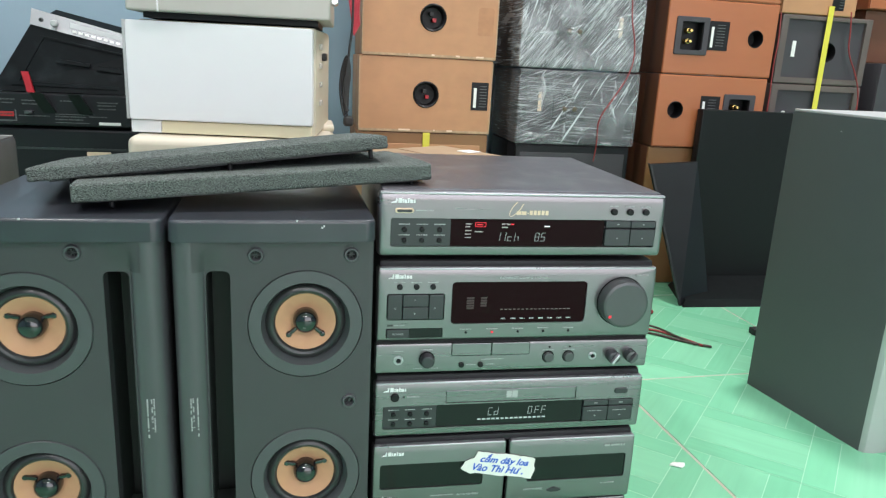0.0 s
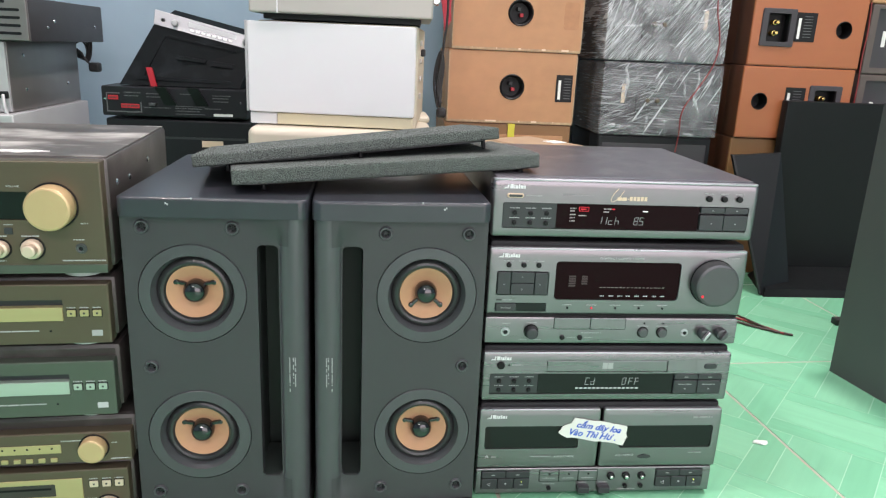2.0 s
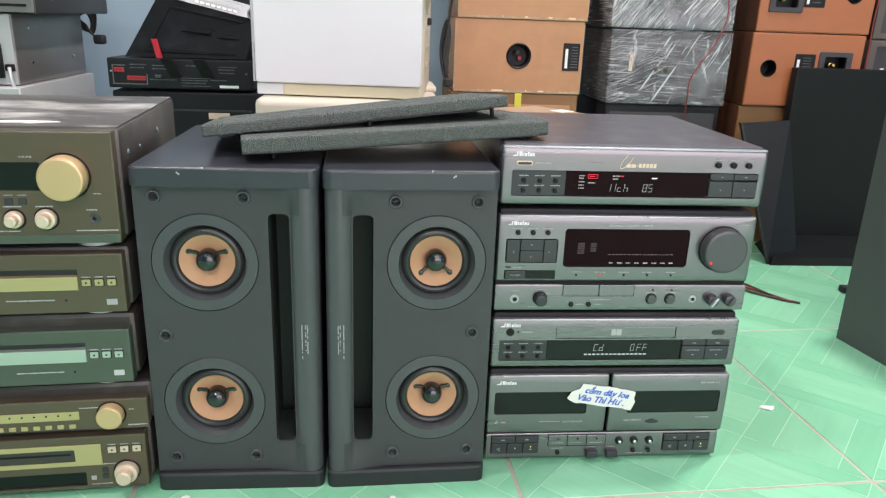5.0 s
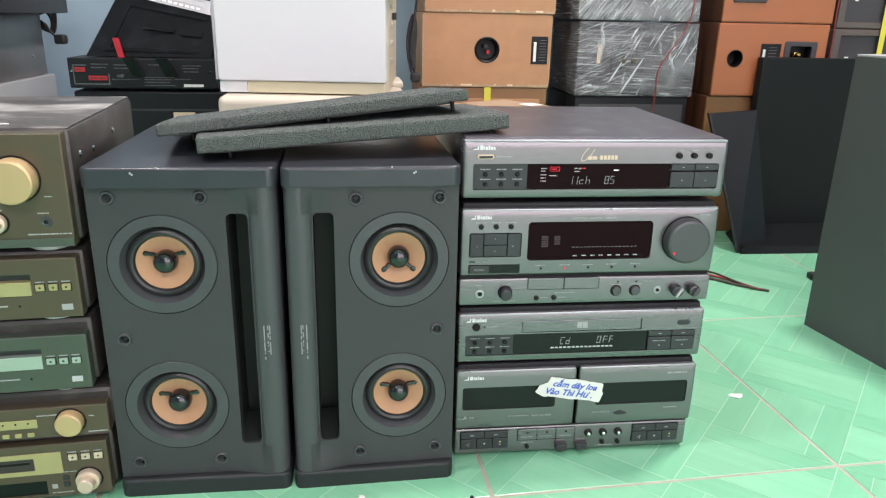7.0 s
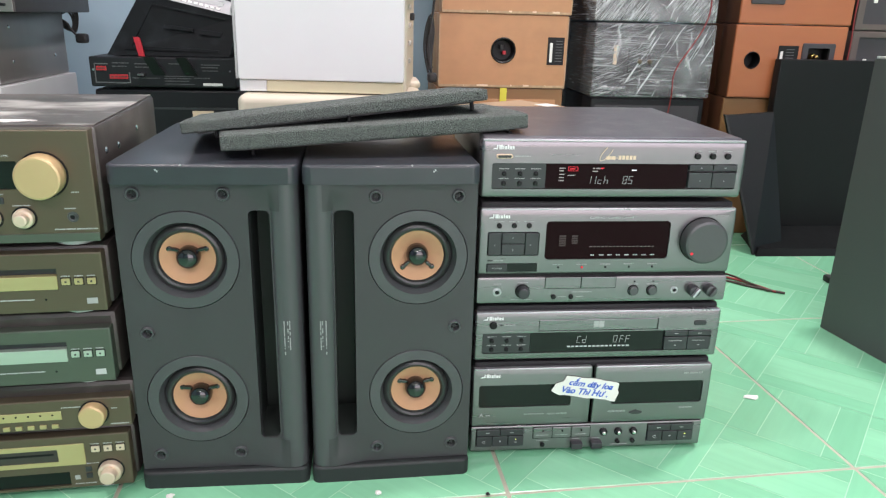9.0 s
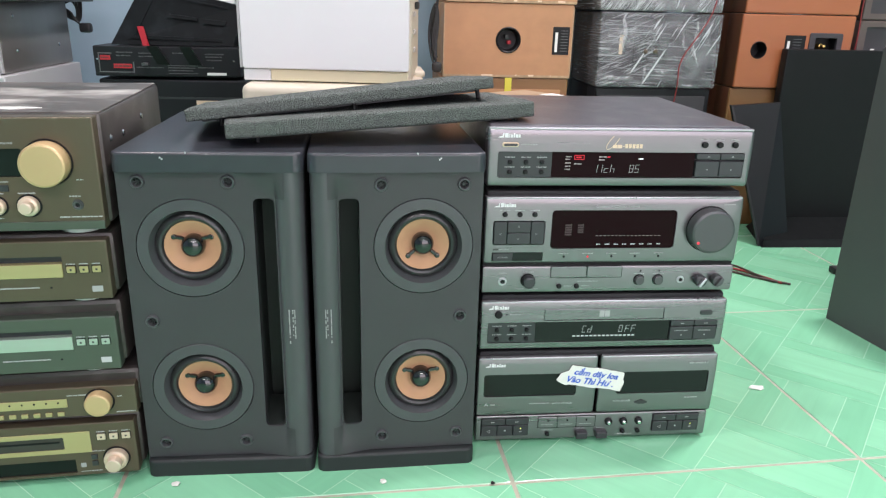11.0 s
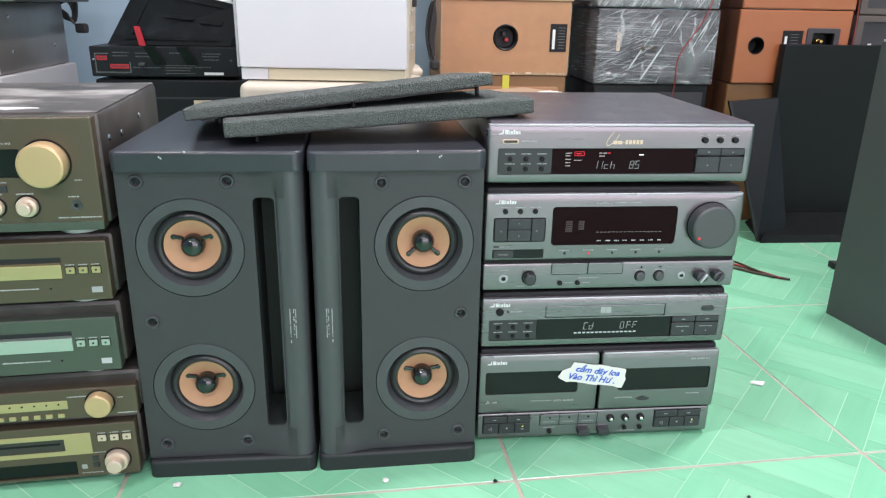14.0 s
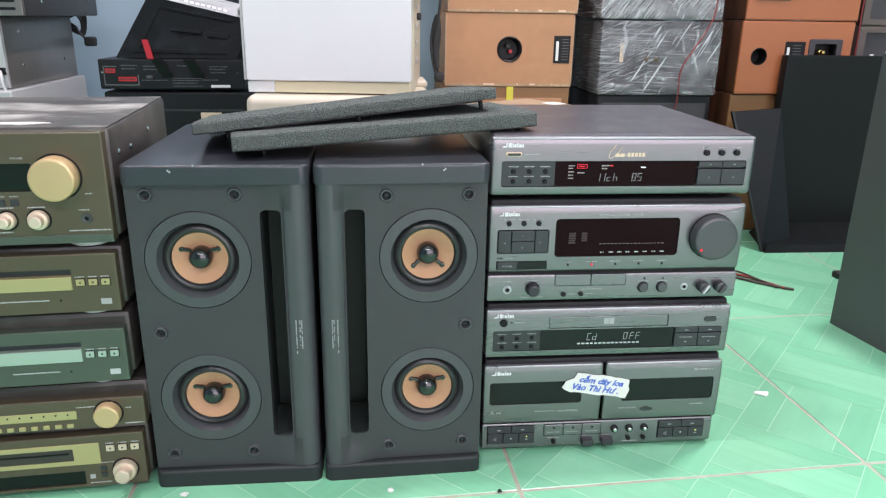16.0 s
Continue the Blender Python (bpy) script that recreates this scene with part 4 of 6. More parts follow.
    for x, z in sockets:
        c = part("grille_socket", lathe([(0.0036, 0.012), (0.0038, -0.0008), (0.0046, -0.0026), (0.0058, -0.0026), (0.0066, -0.0012), (0.0068, 0.001)], 0, 0, 28), SPK_RING, ob)
        c.location = (s * x, 0.006, z)
        st = bmesh.new()
        for k in range(3):
            q = box(-0.0034, 0.0034, 0.0005, 0.0020, -0.00035, 0.00035)
            q.transform(Matrix.Rotation(radians(60 * k), 4, "Y"))
            join(st, q)
        part("socket_star", st, INLAY, c)
        h = part("socket_hole", lathe([(0, 0.008), (0.0038, 0.0075)], 0, 0, 20), VOID, c)
    # fine print running down the column
    bm = bmesh.new()
    rp = random.Random(77)
    for dx, count in ((0.0655, 26), (0.0690, 20), (0.0708, 22)):
        z = 0.186
        for k in range(count):
            ln = rp.uniform(0.0006, 0.0011)
            if rp.random() > 0.15:
                box(s * dx - 0.0005, s * dx + 0.0005, -0.0008, 0.0010, z - ln, z, bm=bm)
            z -= ln + 0.0006
    tagged(part("print", bm, PRINT_DIM, ob), kind="stuff")
    chips = bmesh.new()
    for x, z in ((-0.040, H - 0.0050), (-0.0385, H - 0.0062), (-0.018, H - 0.0005)):
        box(s * x - 0.0006, s * x + 0.0008, -0.0019, -0.0010, z - 0.0008, z + 0.0008, bm=chips)
    part("paint_chip", chips, PRINT, ob)
    return ob


bookshelf_speaker("charcoal two-driver bookshelf speaker without its grille", (-0.1817, 0.5835, 0), 0.0, False).scale.x = 1.018
bookshelf_speaker("charcoal two-driver bookshelf speaker beside the grey components", (-0.0088, 0.5850, 0), 2.2, True)


# ---------- foam grilles lying on top ----------
def foam_grille(label, a, b, depth, thick, lean, low, pegs):
    """A foam-fronted grille frame; a and b are its front lower corners."""
    a, b = Vector(a), Vector(b)
    u = (b - a).normalized()
    v = Vector((-u.y, u.x, lean)).normalized()
    w = u.cross(v).normalized()
    v = w.cross(u)
    L = (b - a).length
    ob = new("speaker_grille")
    ob.matrix_world = Matrix(((u.x, v.x, w.x, a.x), (u.y, v.y, w.y, a.y), (u.z, v.z, w.z, a.z), (0, 0, 0, 1)))
    tagged(ob, label, "grille", "loose foam grilles")
    # the open-celled foam: a slab with a rough, grainy skin and soft edges
    bm = bmesh.new()
    nu, nv, nw = int(L / 0.0013), int(depth / 0.0018), 9
    rf = random.Random(int(L * 1e5) + int(thick * 1e5))
    cells = {}

    def cell(i, j, k):
        if (i, j, k) not in cells:
            p, q, r = i / nu, j / nv, k / nw
            x, y, z = p * L, q * depth, low + r * (thick - low)
            ex = min(x, L - x, 0.0018), min(y, depth - y, 0.0018), min(z - low, thick - z, 0.0018)
            near = sorted(ex)
            soft = max(0.0, 0.0018 - near[0] - near[1]) * 0.35
            x += 0.004 * (1 - abs(2 * q - 0.5)) * (1 if p > 0.5 else -0.7) * abs(2 * p - 1) ** 8
            d = Vector((p - 0.5, q - 0.5, r - 0.5))
            d = Vector((math.copysign(1, d.x) * (ex[0] < 0.001), math.copysign(1, d.y) * (ex[1] < 0.001), math.copysign(1, d.z) * (ex[2] < 0.001)))
            g = rf.uniform(-0.00028, 0.00024) - soft
            cells[i, j, k] = bm.verts.new((x + d.x * g, y + d.y * g, z + d.z * g))
        return cells[i, j, k]
    for i in range(nu):
        for j in range(nv):
            for k in (0, nw):
                bm.faces.new((cell(i, j, k), cell(i + 1, j, k), cell(i + 1, j + 1, k), cell(i, j + 1, k)))
        for k in range(nw):
            for j in (0, nv):
                bm.faces.new((cell(i, j, k), cell(i + 1, j, k), cell(i + 1, j, k + 1), cell(i, j, k + 1)))
    for j in range(nv):
        for k in range(nw):
            for i in (0, nu):
                bm.faces.new((cell(i, j, k), cell(i, j + 1, k), cell(i, j + 1, k + 1), cell(i, j, k + 1)))
    bmesh.ops.recalc_face_normals(bm, faces=bm.faces)
    part("foam", bm, FOAM, ob, "coarse grey foam")
    fr = bmesh.new()
    for q in ((0.012, L - 0.012, 0.014, 0.030), (0.012, L - 0.012, depth - 0.030, depth - 0.014), (0.012, 0.028, 0.030, depth - 0.030), (L - 0.028, L - 0.012, 0.030, depth - 0.030)):
        box(q[0], q[1], q[2], q[3], low - 0.0022, low + 0.002, bm=fr)
    part("frame", fr, GRILLE_BACK, ob, "dark plastic frame")
    for f, y, ln in pegs:
        pg = lathe([(0, -ln), (0.0018, -ln), (0.0023, -ln + 0.0012), (0.0023, 0.0), (0, 0.0)], 0, 0, 14)
        pg.transform(Matrix.Translation((L * f, y, -0.0008)) @ Matrix.Rotation(radians(-90), 4, "X") @ Matrix.Diagonal((1, -1, -1, 1)))
        part("peg", pg, BLACK, ob)
    return ob


foam_grille("grey foam speaker grille lying across the speaker tops", (-0.1655, 0.600, 0.3490), (0.1280, 0.640, 0.3670), 0.150, 0.0165, -0.05, 0.0016, ((0.09, 0.014, 0.005), (0.95, 0.012, 0.004), (0.05, 0.13, 0.008), (0.95, 0.13, 0.008)))
foam_grille("grey foam speaker grille resting askew on another grille", (-0.2080, 0.632, 0.3615), (0.0900, 0.668, 0.3935), 0.150, 0.0112, -0.085, -0.0005, ((0.10, 0.012, 0.007), (0.53, 0.008, 0.011), (0.955, 0.010, 0.009), (0.05, 0.13, 0.009), (0.95, 0.13, 0.009)))


# ---------- gold component stack ----------
GX, GY, GT = -0.2765, 0.5830, 4.4
GW = 0.252


def gold_unit(label, z0, z1, dx=0.0, cap=0.004, mat=GOLD, depth=0.265, foot=0.0, wide=0.004, top=BROWN_CASE):
    ob = thing("mini_component", (GX + dx, GY, 0), label, "stereo component", "stacked champagne components", GT)
    part("case", box(-GW - wide, wide, 0.012, depth, z0 + 0.002, z1 + cap, 0.005), top, ob, "dusty brown metal case")
    if foot:
        for fx in (-0.028, -GW + 0.028):
            for fy in (0.026, depth - 0.04):
                f = lathe([(0, 0), (0.016, 0), (0.018, 0.001), (0.018, foot), (0, foot)], 0, 0, 32)
                f.transform(Matrix.Translation((fx, fy, z0 - foot)) @ Matrix.Rotation(radians(90), 4, "X"))
                part("foot", f, LIGHT_METAL, ob, "pale metal disc foot")
    return ob


def gold_front(ob, z0, z1, holes=(), mat=GOLD):
    part("front_panel", plate(rounded(-GW, 0, z0, z1, 0.0015, 3), 0, 0.014, holes, 0.0014, 2), mat, ob)


def gold_key(x, z, ob, w=0.0075, h=0.0062, mat=GOLD_BAR):
    part("key_gap", plate(rounded(x - w / 2 - 0.0008, x + w / 2 + 0.0008, z - h / 2 - 0.0008, z + h / 2 + 0.0008, 0.0006, 2), -0.0002, 0.001), BLACK, ob)
    b = part("button", plate(rounded(x - w / 2, x + w / 2, z - h / 2, z + h / 2, 0.0005, 2), -0.0016, 0.002, bevel=0.0004), mat, ob)
    bars([(x - 0.0009, z, 0.0018, 0.0018)], -0.0016, PRINT_DARK, b, "symbol")
    bars(words(x - w / 2, z + h / 2 + 0.0022, w, 0.0011, int(x * -9999)), 0, PRINT, ob)


def gold_dial(x, z, r, length, ob, mat=GOLD_KNOB, stepped=False):
    part("knob_gap", lathe([(r, -0.0003), (r + 0.0016, -0.0003), (r + 0.002, 0.0005)], x, z, 40), BLACK, ob)
    k = part("knob", knob_bm(x, z, 0.0, r, length * (0.45 if stepped else 1.0), 48, 0.0012), mat, ob)
    if stepped:
        part("knob_cap", knob_bm(x, z, -length * 0.44, r * 0.66, length * 0.56, 36, 0.0008), mat, k)
    return k


g1 = gold_unit("champagne stereo amplifier with a gold volume knob and dusty lid", 0.2700, 0.3725, 0, 0.0015, foot=0.0063)
part("lid", box(-GW - 0.0015, 0.0015, 0.0165, 0.2615, 0.3735, 0.3745, 0.0004), DUSTY_CASE, g1, "heavily dusty lid")
gold_front(g1, 0.2700, 0.3725, [rounded(-0.20, -0.062, 0.3195, 0.3450, 0.001)])
part("display", plate(rounded(-0.1998, -0.0622, 0.3197, 0.3448, 0.0008), 0.002, 0.006), WINDOW, g1, "dark display window")
part("lower_band", plate(rounded(-GW + 0.0004, -0.0004, 0.2704, 0.2785, 0.0008), -0.0012, 0.004, bevel=0.0006), GOLD_GREEN, g1)
gold_dial(-0.0415, 0.3325, 0.0195, 0.016, g1)
for x in (-0.0620, -0.0885, -0.1140, -0.1395):
    gold_dial(x, 0.2935, 0.0090 if x > -0.07 else 0.0078, 0.012, g1, PALE_KNOB, True)
    bars(words(x - 0.008, 0.3050, 0.015, 0.0013, int(-x * 999)), 0, PRINT, g1)
for i in range(8):
    x = -0.0800 - i * 0.0113
    part("button", plate(rounded(x - 0.0035, x + 0.0035, 0.3068, 0.3128, 0.0004, 2), -0.0012, 0.002, bevel=0.0004), INLAY, g1)
    bars(words(x - 0.0035, 0.3155, 0.0075, 0.0010, 300 + i), 0, PRINT_DIM, g1)
part("headphone_socket", lathe([(0.0018, 0.004), (0.0020, -0.0016), (0.0030, -0.0020), (0.0034, -0.0008), (0.0046, -0.0008), (0.0050, 0.0)], -0.0215, 0.2935, 24), KNOB, g1)
part("socket_hole", lathe([(0, -0.0010), (0.0022, -0.0012)], -0.0215, 0.2935, 20), BLACK, g1)
lettering("VOLUME", -0.0780, 0.3490, -0.0002, 0.0024, PRINT, g1, wide=1.15)
bars(words(-0.0275, 0.3015, 0.0095, 0.0012, 310) + words(-0.0380, 0.2822, 0.036, 0.0013, 311) + words(-0.0200, 0.3165, 0.006, 0.0011, 312)
     + words(-0.115, 0.2822, 0.03, 0.0012, 313), 0, PRINT, g1)
for y, z in ((0.035, 0.348), (0.08, 0.345), (0.16, 0.350)):
    screw(0.0042, y, z, g1, side=90, r=0.0034)
strip = thing("paper_strip", (GX - 0.10, GY + 0.022, 0.3745), "torn white paper strip lying on the dusty lid", "paper", "", GT)
pp = bmesh.new()
n_pts = [(-0.10, 0.0), (0.012, 0.004), (0.02, 0.000), (0.045, 0.010), (0.03, 0.014), (-0.10, 0.011)]
vs = [pp.verts.new((x, y, 0.0)) for x, y in n_pts]
vt = [pp.verts.new((x, y, 0.0008)) for x, y in n_pts]
pp.faces.new(vs)
pp.faces.new(vt)
for i in range(6):
    pp.faces.new((vs[i], vs[(i + 1) % 6], vt[(i + 1) % 6], vt[i]))
part("paper", pp, PAPER, strip)

for z0, z1, dx, foot, mat, bar, lab in ((0.2010, 0.2595, -0.002, 0.0052, GOLD, GOLD_BAR, "champagne disc player with a pale gold tray"),
                                  (0.1265, 0.1830, -0.003, 0.0055, GOLD_GREEN, MINT_BAR, "green-tinged disc player with a pale silver tray")):
    g = gold_unit(lab, z0, z1, dx, 0.0040 if mat is GOLD else 0.0125, mat, 0.26, foot=foot)
    h = z1 - z0
    gold_front(g, z0, z1, [rounded(-0.20, -0.0405, z0 + 0.0225, z0 + 0.0435, 0.0006)], mat)
    part("tray", plate(rounded(-0.1995, -0.0410, z0 + 0.0228, z0 + 0.0362, 0.0004), -0.0005, 0.006, bevel=0.0006), bar, g, "pale metallic disc tray front")
    part("tray_slot", plate(rounded(-0.2002, -0.0403, z0 + 0.0222, z0 + 0.0438, 0.0004), 0.006, 0.009), INLAY, g)
    for i in range(3):
        gold_key(-0.0335 + i * 0.0112, z0 + 0.0305, g, mat=bar)
    bars([(-0.0175, z0 + 0.0105, 0.0095, 0.0058)], 0, PRINT_DIM if mat is GOLD else PRINT, g, "badge")
    bars(words(-0.105, z0 + 0.0135, 0.042, 0.0013, 320), 0, PRINT, g)
    round_button(-0.0530, z0 + 0.0130, g, 0.0011, BLACK, 0.0006, "indicator", 0)

g4 = gold_unit("slim champagne tuner with a tuning knob", 0.0760, 0.1085, 0.007, 0.0122, GOLD, 0.26, foot=0.004)
gold_front(g4, 0.0760, 0.1085)
part("scale", plate(rounded(-0.190, -0.0645, 0.0875, 0.0965, 0.0006), -0.0008, 0.002, bevel=0.0004), GOLD_BAR, g4, "pale gold preset scale")
for i in range(8):
    round_button(-0.0725 - i * 0.0110, 0.0930, g4, 0.0010, BLACK, 0.0016, "indicator", 0)
    x = -0.0715 - i * 0.0110
    part("button", plate(rounded(x - 0.0030, x + 0.0030, 0.0785, 0.0825, 0.0004, 2), -0.0016, 0.002, bevel=0.0004), GOLD_BAR, g4)
gold_dial(-0.0345, 0.0920, 0.0125, 0.010, g4)
bars(words(-0.064, 0.1000, 0.018, 0.0012, 330) + words(-0.020, 0.0790, 0.018, 0.0012, 331) + words(-0.018, 0.0965, 0.005, 0.0011, 332), 0, PRINT, g4)

g5 = gold_unit("champagne disc recorder with a slot and jog knob", 0.0070, 0.0675, 0.0015, 0.004, GOLD, 0.26, foot=0.007)
gold_front(g5, 0.0070, 0.0675, [rounded(-0.150, -0.060, 0.0105, 0.0265, 0.0006)])
part("display", plate(rounded(-0.1495, -0.0605, 0.0107, 0.0263, 0.0004), 0.002, 0.006), WINDOW, g5)
part("slot_bezel", plate(rounded(-0.190, -0.0430, 0.0345, 0.0585, 0.0006), -0.001, 0.003, [rounded(-0.145, -0.068, 0.0395, 0.0535, 0.001)], 0.0006), GOLD_BAR, g5, "pale gold slot bezel")
part("slot", plate(rounded(-0.146, -0.067, 0.0390, 0.0540, 0.001), -0.0002, 0.003), BROWN_CASE, g5)
part("slot_mouth", plate(rounded(-0.140, -0.072, 0.0470, 0.0490, 0.0004), -0.0006, 0.003), BLACK, g5)
for i in range(3):
    gold_key(-0.0325 + i * 0.0118, 0.0515, g5, 0.0080, 0.0066, PALE_KNOB)
gold_dial(-0.0205, 0.0255, 0.0115, 0.016, g5, PALE_KNOB, True)
for z in (0.0210, 0.0285):
    part("button", plate(rounded(-0.0445, -0.0385, z - 0.0028, z + 0.0028, 0.0004, 2), -0.0012, 0.002, bevel=0.0004), INLAY, g5)
bars([(-0.0555, 0.0195, 0.005, 0.005)], 0, PRINT_DIM, g5, "badge")
bars(words(-0.056, 0.0120, 0.020, 0.0011, 340) + words(-0.0445, 0.0350, 0.014, 0.0010, 341), 0, PRINT, g5)


# ---------- stacks by the wall ----------
def wooden_box(label, x0, x1, y, z0, z1, depth, mat, side=None, category="speaker", group="", bevel=0.003, holes=()):
    """A wooden cabinet seen from its back: hollow shell, board with round or square openings."""
    ob = thing("wooden_speaker", ((x0 + x1) / 2, y, z0), label, category, group)
    w, h = (x1 - x0) / 2, z1 - z0
    part("cabinet", shell(-w, w, 0.004, depth, 0, h, 0.06, 0.010, 0.002), side or mat, ob)
    part("back_panel", plate(rounded(-w + 0.0008, w - 0.0008, 0.0008, h - 0.0008, 0.002), -0.001, 0.008, holes, 0.002), mat, ob)
    return ob


def cup(ob, x, z, r):
    part("terminal_cup", lathe([(r, -0.0015), (r * 0.93, -0.003), (r * 0.84, -0.001), (r * 0.74, 0.018), (0, 0.02)], x, z, 40), BLACK, ob, "round black terminal cup")
    part("terminal", box(x - r * 0.02, x + r * 0.26, 0.004, 0.018, z - r * 0.32, z - r * 0.04, 0.001), RED, ob, "red terminal clip")
    part("terminal", box(x - r * 0.25, x + r * 0.05, 0.002, 0.018, z + r * 0.1, z + r * 0.4, 0.001), RUBBER, ob)


def sticker(ob, x0, x1, z0, z1, strip=True):
    part("sticker", plate(rounded(x0, x1, z0, z1, 0.001, 2), -0.0018, 0.001), BLACK, ob, "black type plate")
    if strip:
        bars([(x0 + 0.005, (z0 + z1) / 2 - 0.003, 0.006, (z1 - z0) * 0.7)], -0.0018, LABEL, ob)
    bars([(x0 + 0.018, z1 - 0.008 - i * 0.006, (x1 - x0) * 0.4, 0.0012) for i in range(int((z1 - z0) / 0.007))], -0.0018, PRINT_FAINT, ob)


def port_hole(ob, x, z, r, y=0.0):
    part("port", lathe([(r, y - 0.0012), (r * 0.95, y - 0.002), (r * 0.9, y), (r * 0.86, y + 0.03), (0, y + 0.032)], x, z, 36), BLACK, ob, "round black bass port")


TX0, TX1 = 0.118, 0.399
group_t = "stack of tan wooden speakers"
for i, (z0, z1) in enumerate(((0.0, 0.160), (0.160, 0.3265))):
    b = wooden_box("brown wooden speaker under the tan ones", TX0 - 0.004, TX1 - 0.002, 1.512, z0, z1 - 0.001, 0.22, BROWN, group=group_t)
    part("back_board", plate(rounded(-0.125, 0.125, 0.015, 0.142, 0.002), -0.0015, 0.003, bevel=0.001), TAN, b)
for i, (z0, z1, dx) in enumerate(((0.3265, 0.4800, 0.0), (0.4805, 0.6340, 0.004), (0.6345, 0.7850, 0.0))):
    b = wooden_box("tan wooden speaker turned back to front", TX0 + dx, TX1 + dx, 1.510 - 0.002 * i, z0, z1, 0.22, TAN, group=group_t,
                   holes=[circle(-0.0005 if i == 0 else 0.004, 0.0785, 0.0270, 40)] if i < 2 else ())
    for q in (-0.1405, 0.1375):
        part("worn_edge", box(q, q + 0.003, -0.0011, 0.004, 0.007, z1 - z0 - 0.004, 0.0007), TAN_EDGE, b)
    part("worn_edge", box(-0.140, 0.140, -0.0012, 0.004, 0.0, 0.006, 0.0008), TAN_EDGE, b, "chipped bare board edge")
    if i < 2:
        cup(b, -0.0005 if i == 0 else 0.004, 0.0785, 0.0275)
        part("terminal_plate", lathe([(0.0275, -0.0008), (0.0290, -0.0008), (0.0292, 0.001)], -0.0005 if i == 0 else 0.004, 0.0785, 40), RUBBER, b)
    if i == 0:
        sticker(b, 0.0965, 0.1330, 0.050, 0.108)
    else:
        part("stain", plate(rounded(0.098, 0.131, 0.048, 0.104, 0.006), -0.0013, 0.001), TAN_STAIN, b, "faint brown patch left by a label")
    for k in range(5):
        rr = random.Random(i * 9 + k)
        part("nick", box(-0.11 + k * 0.05 + rr.uniform(0, 0.03), -0.107 + k * 0.05 + rr.uniform(0, 0.03), -0.0016, 0.003, 0.003, 0.0065), PRINT_CREAM, b)
tape = thing("yellow_tape", (0.2625, 1.5085, 0.296), "short strip of yellow tape on a brown speaker", "tape")
part("strip", box(-0.0075, 0.0075, 0, 0.002, 0, 0.030, 0.0005), YELLOW, tape)

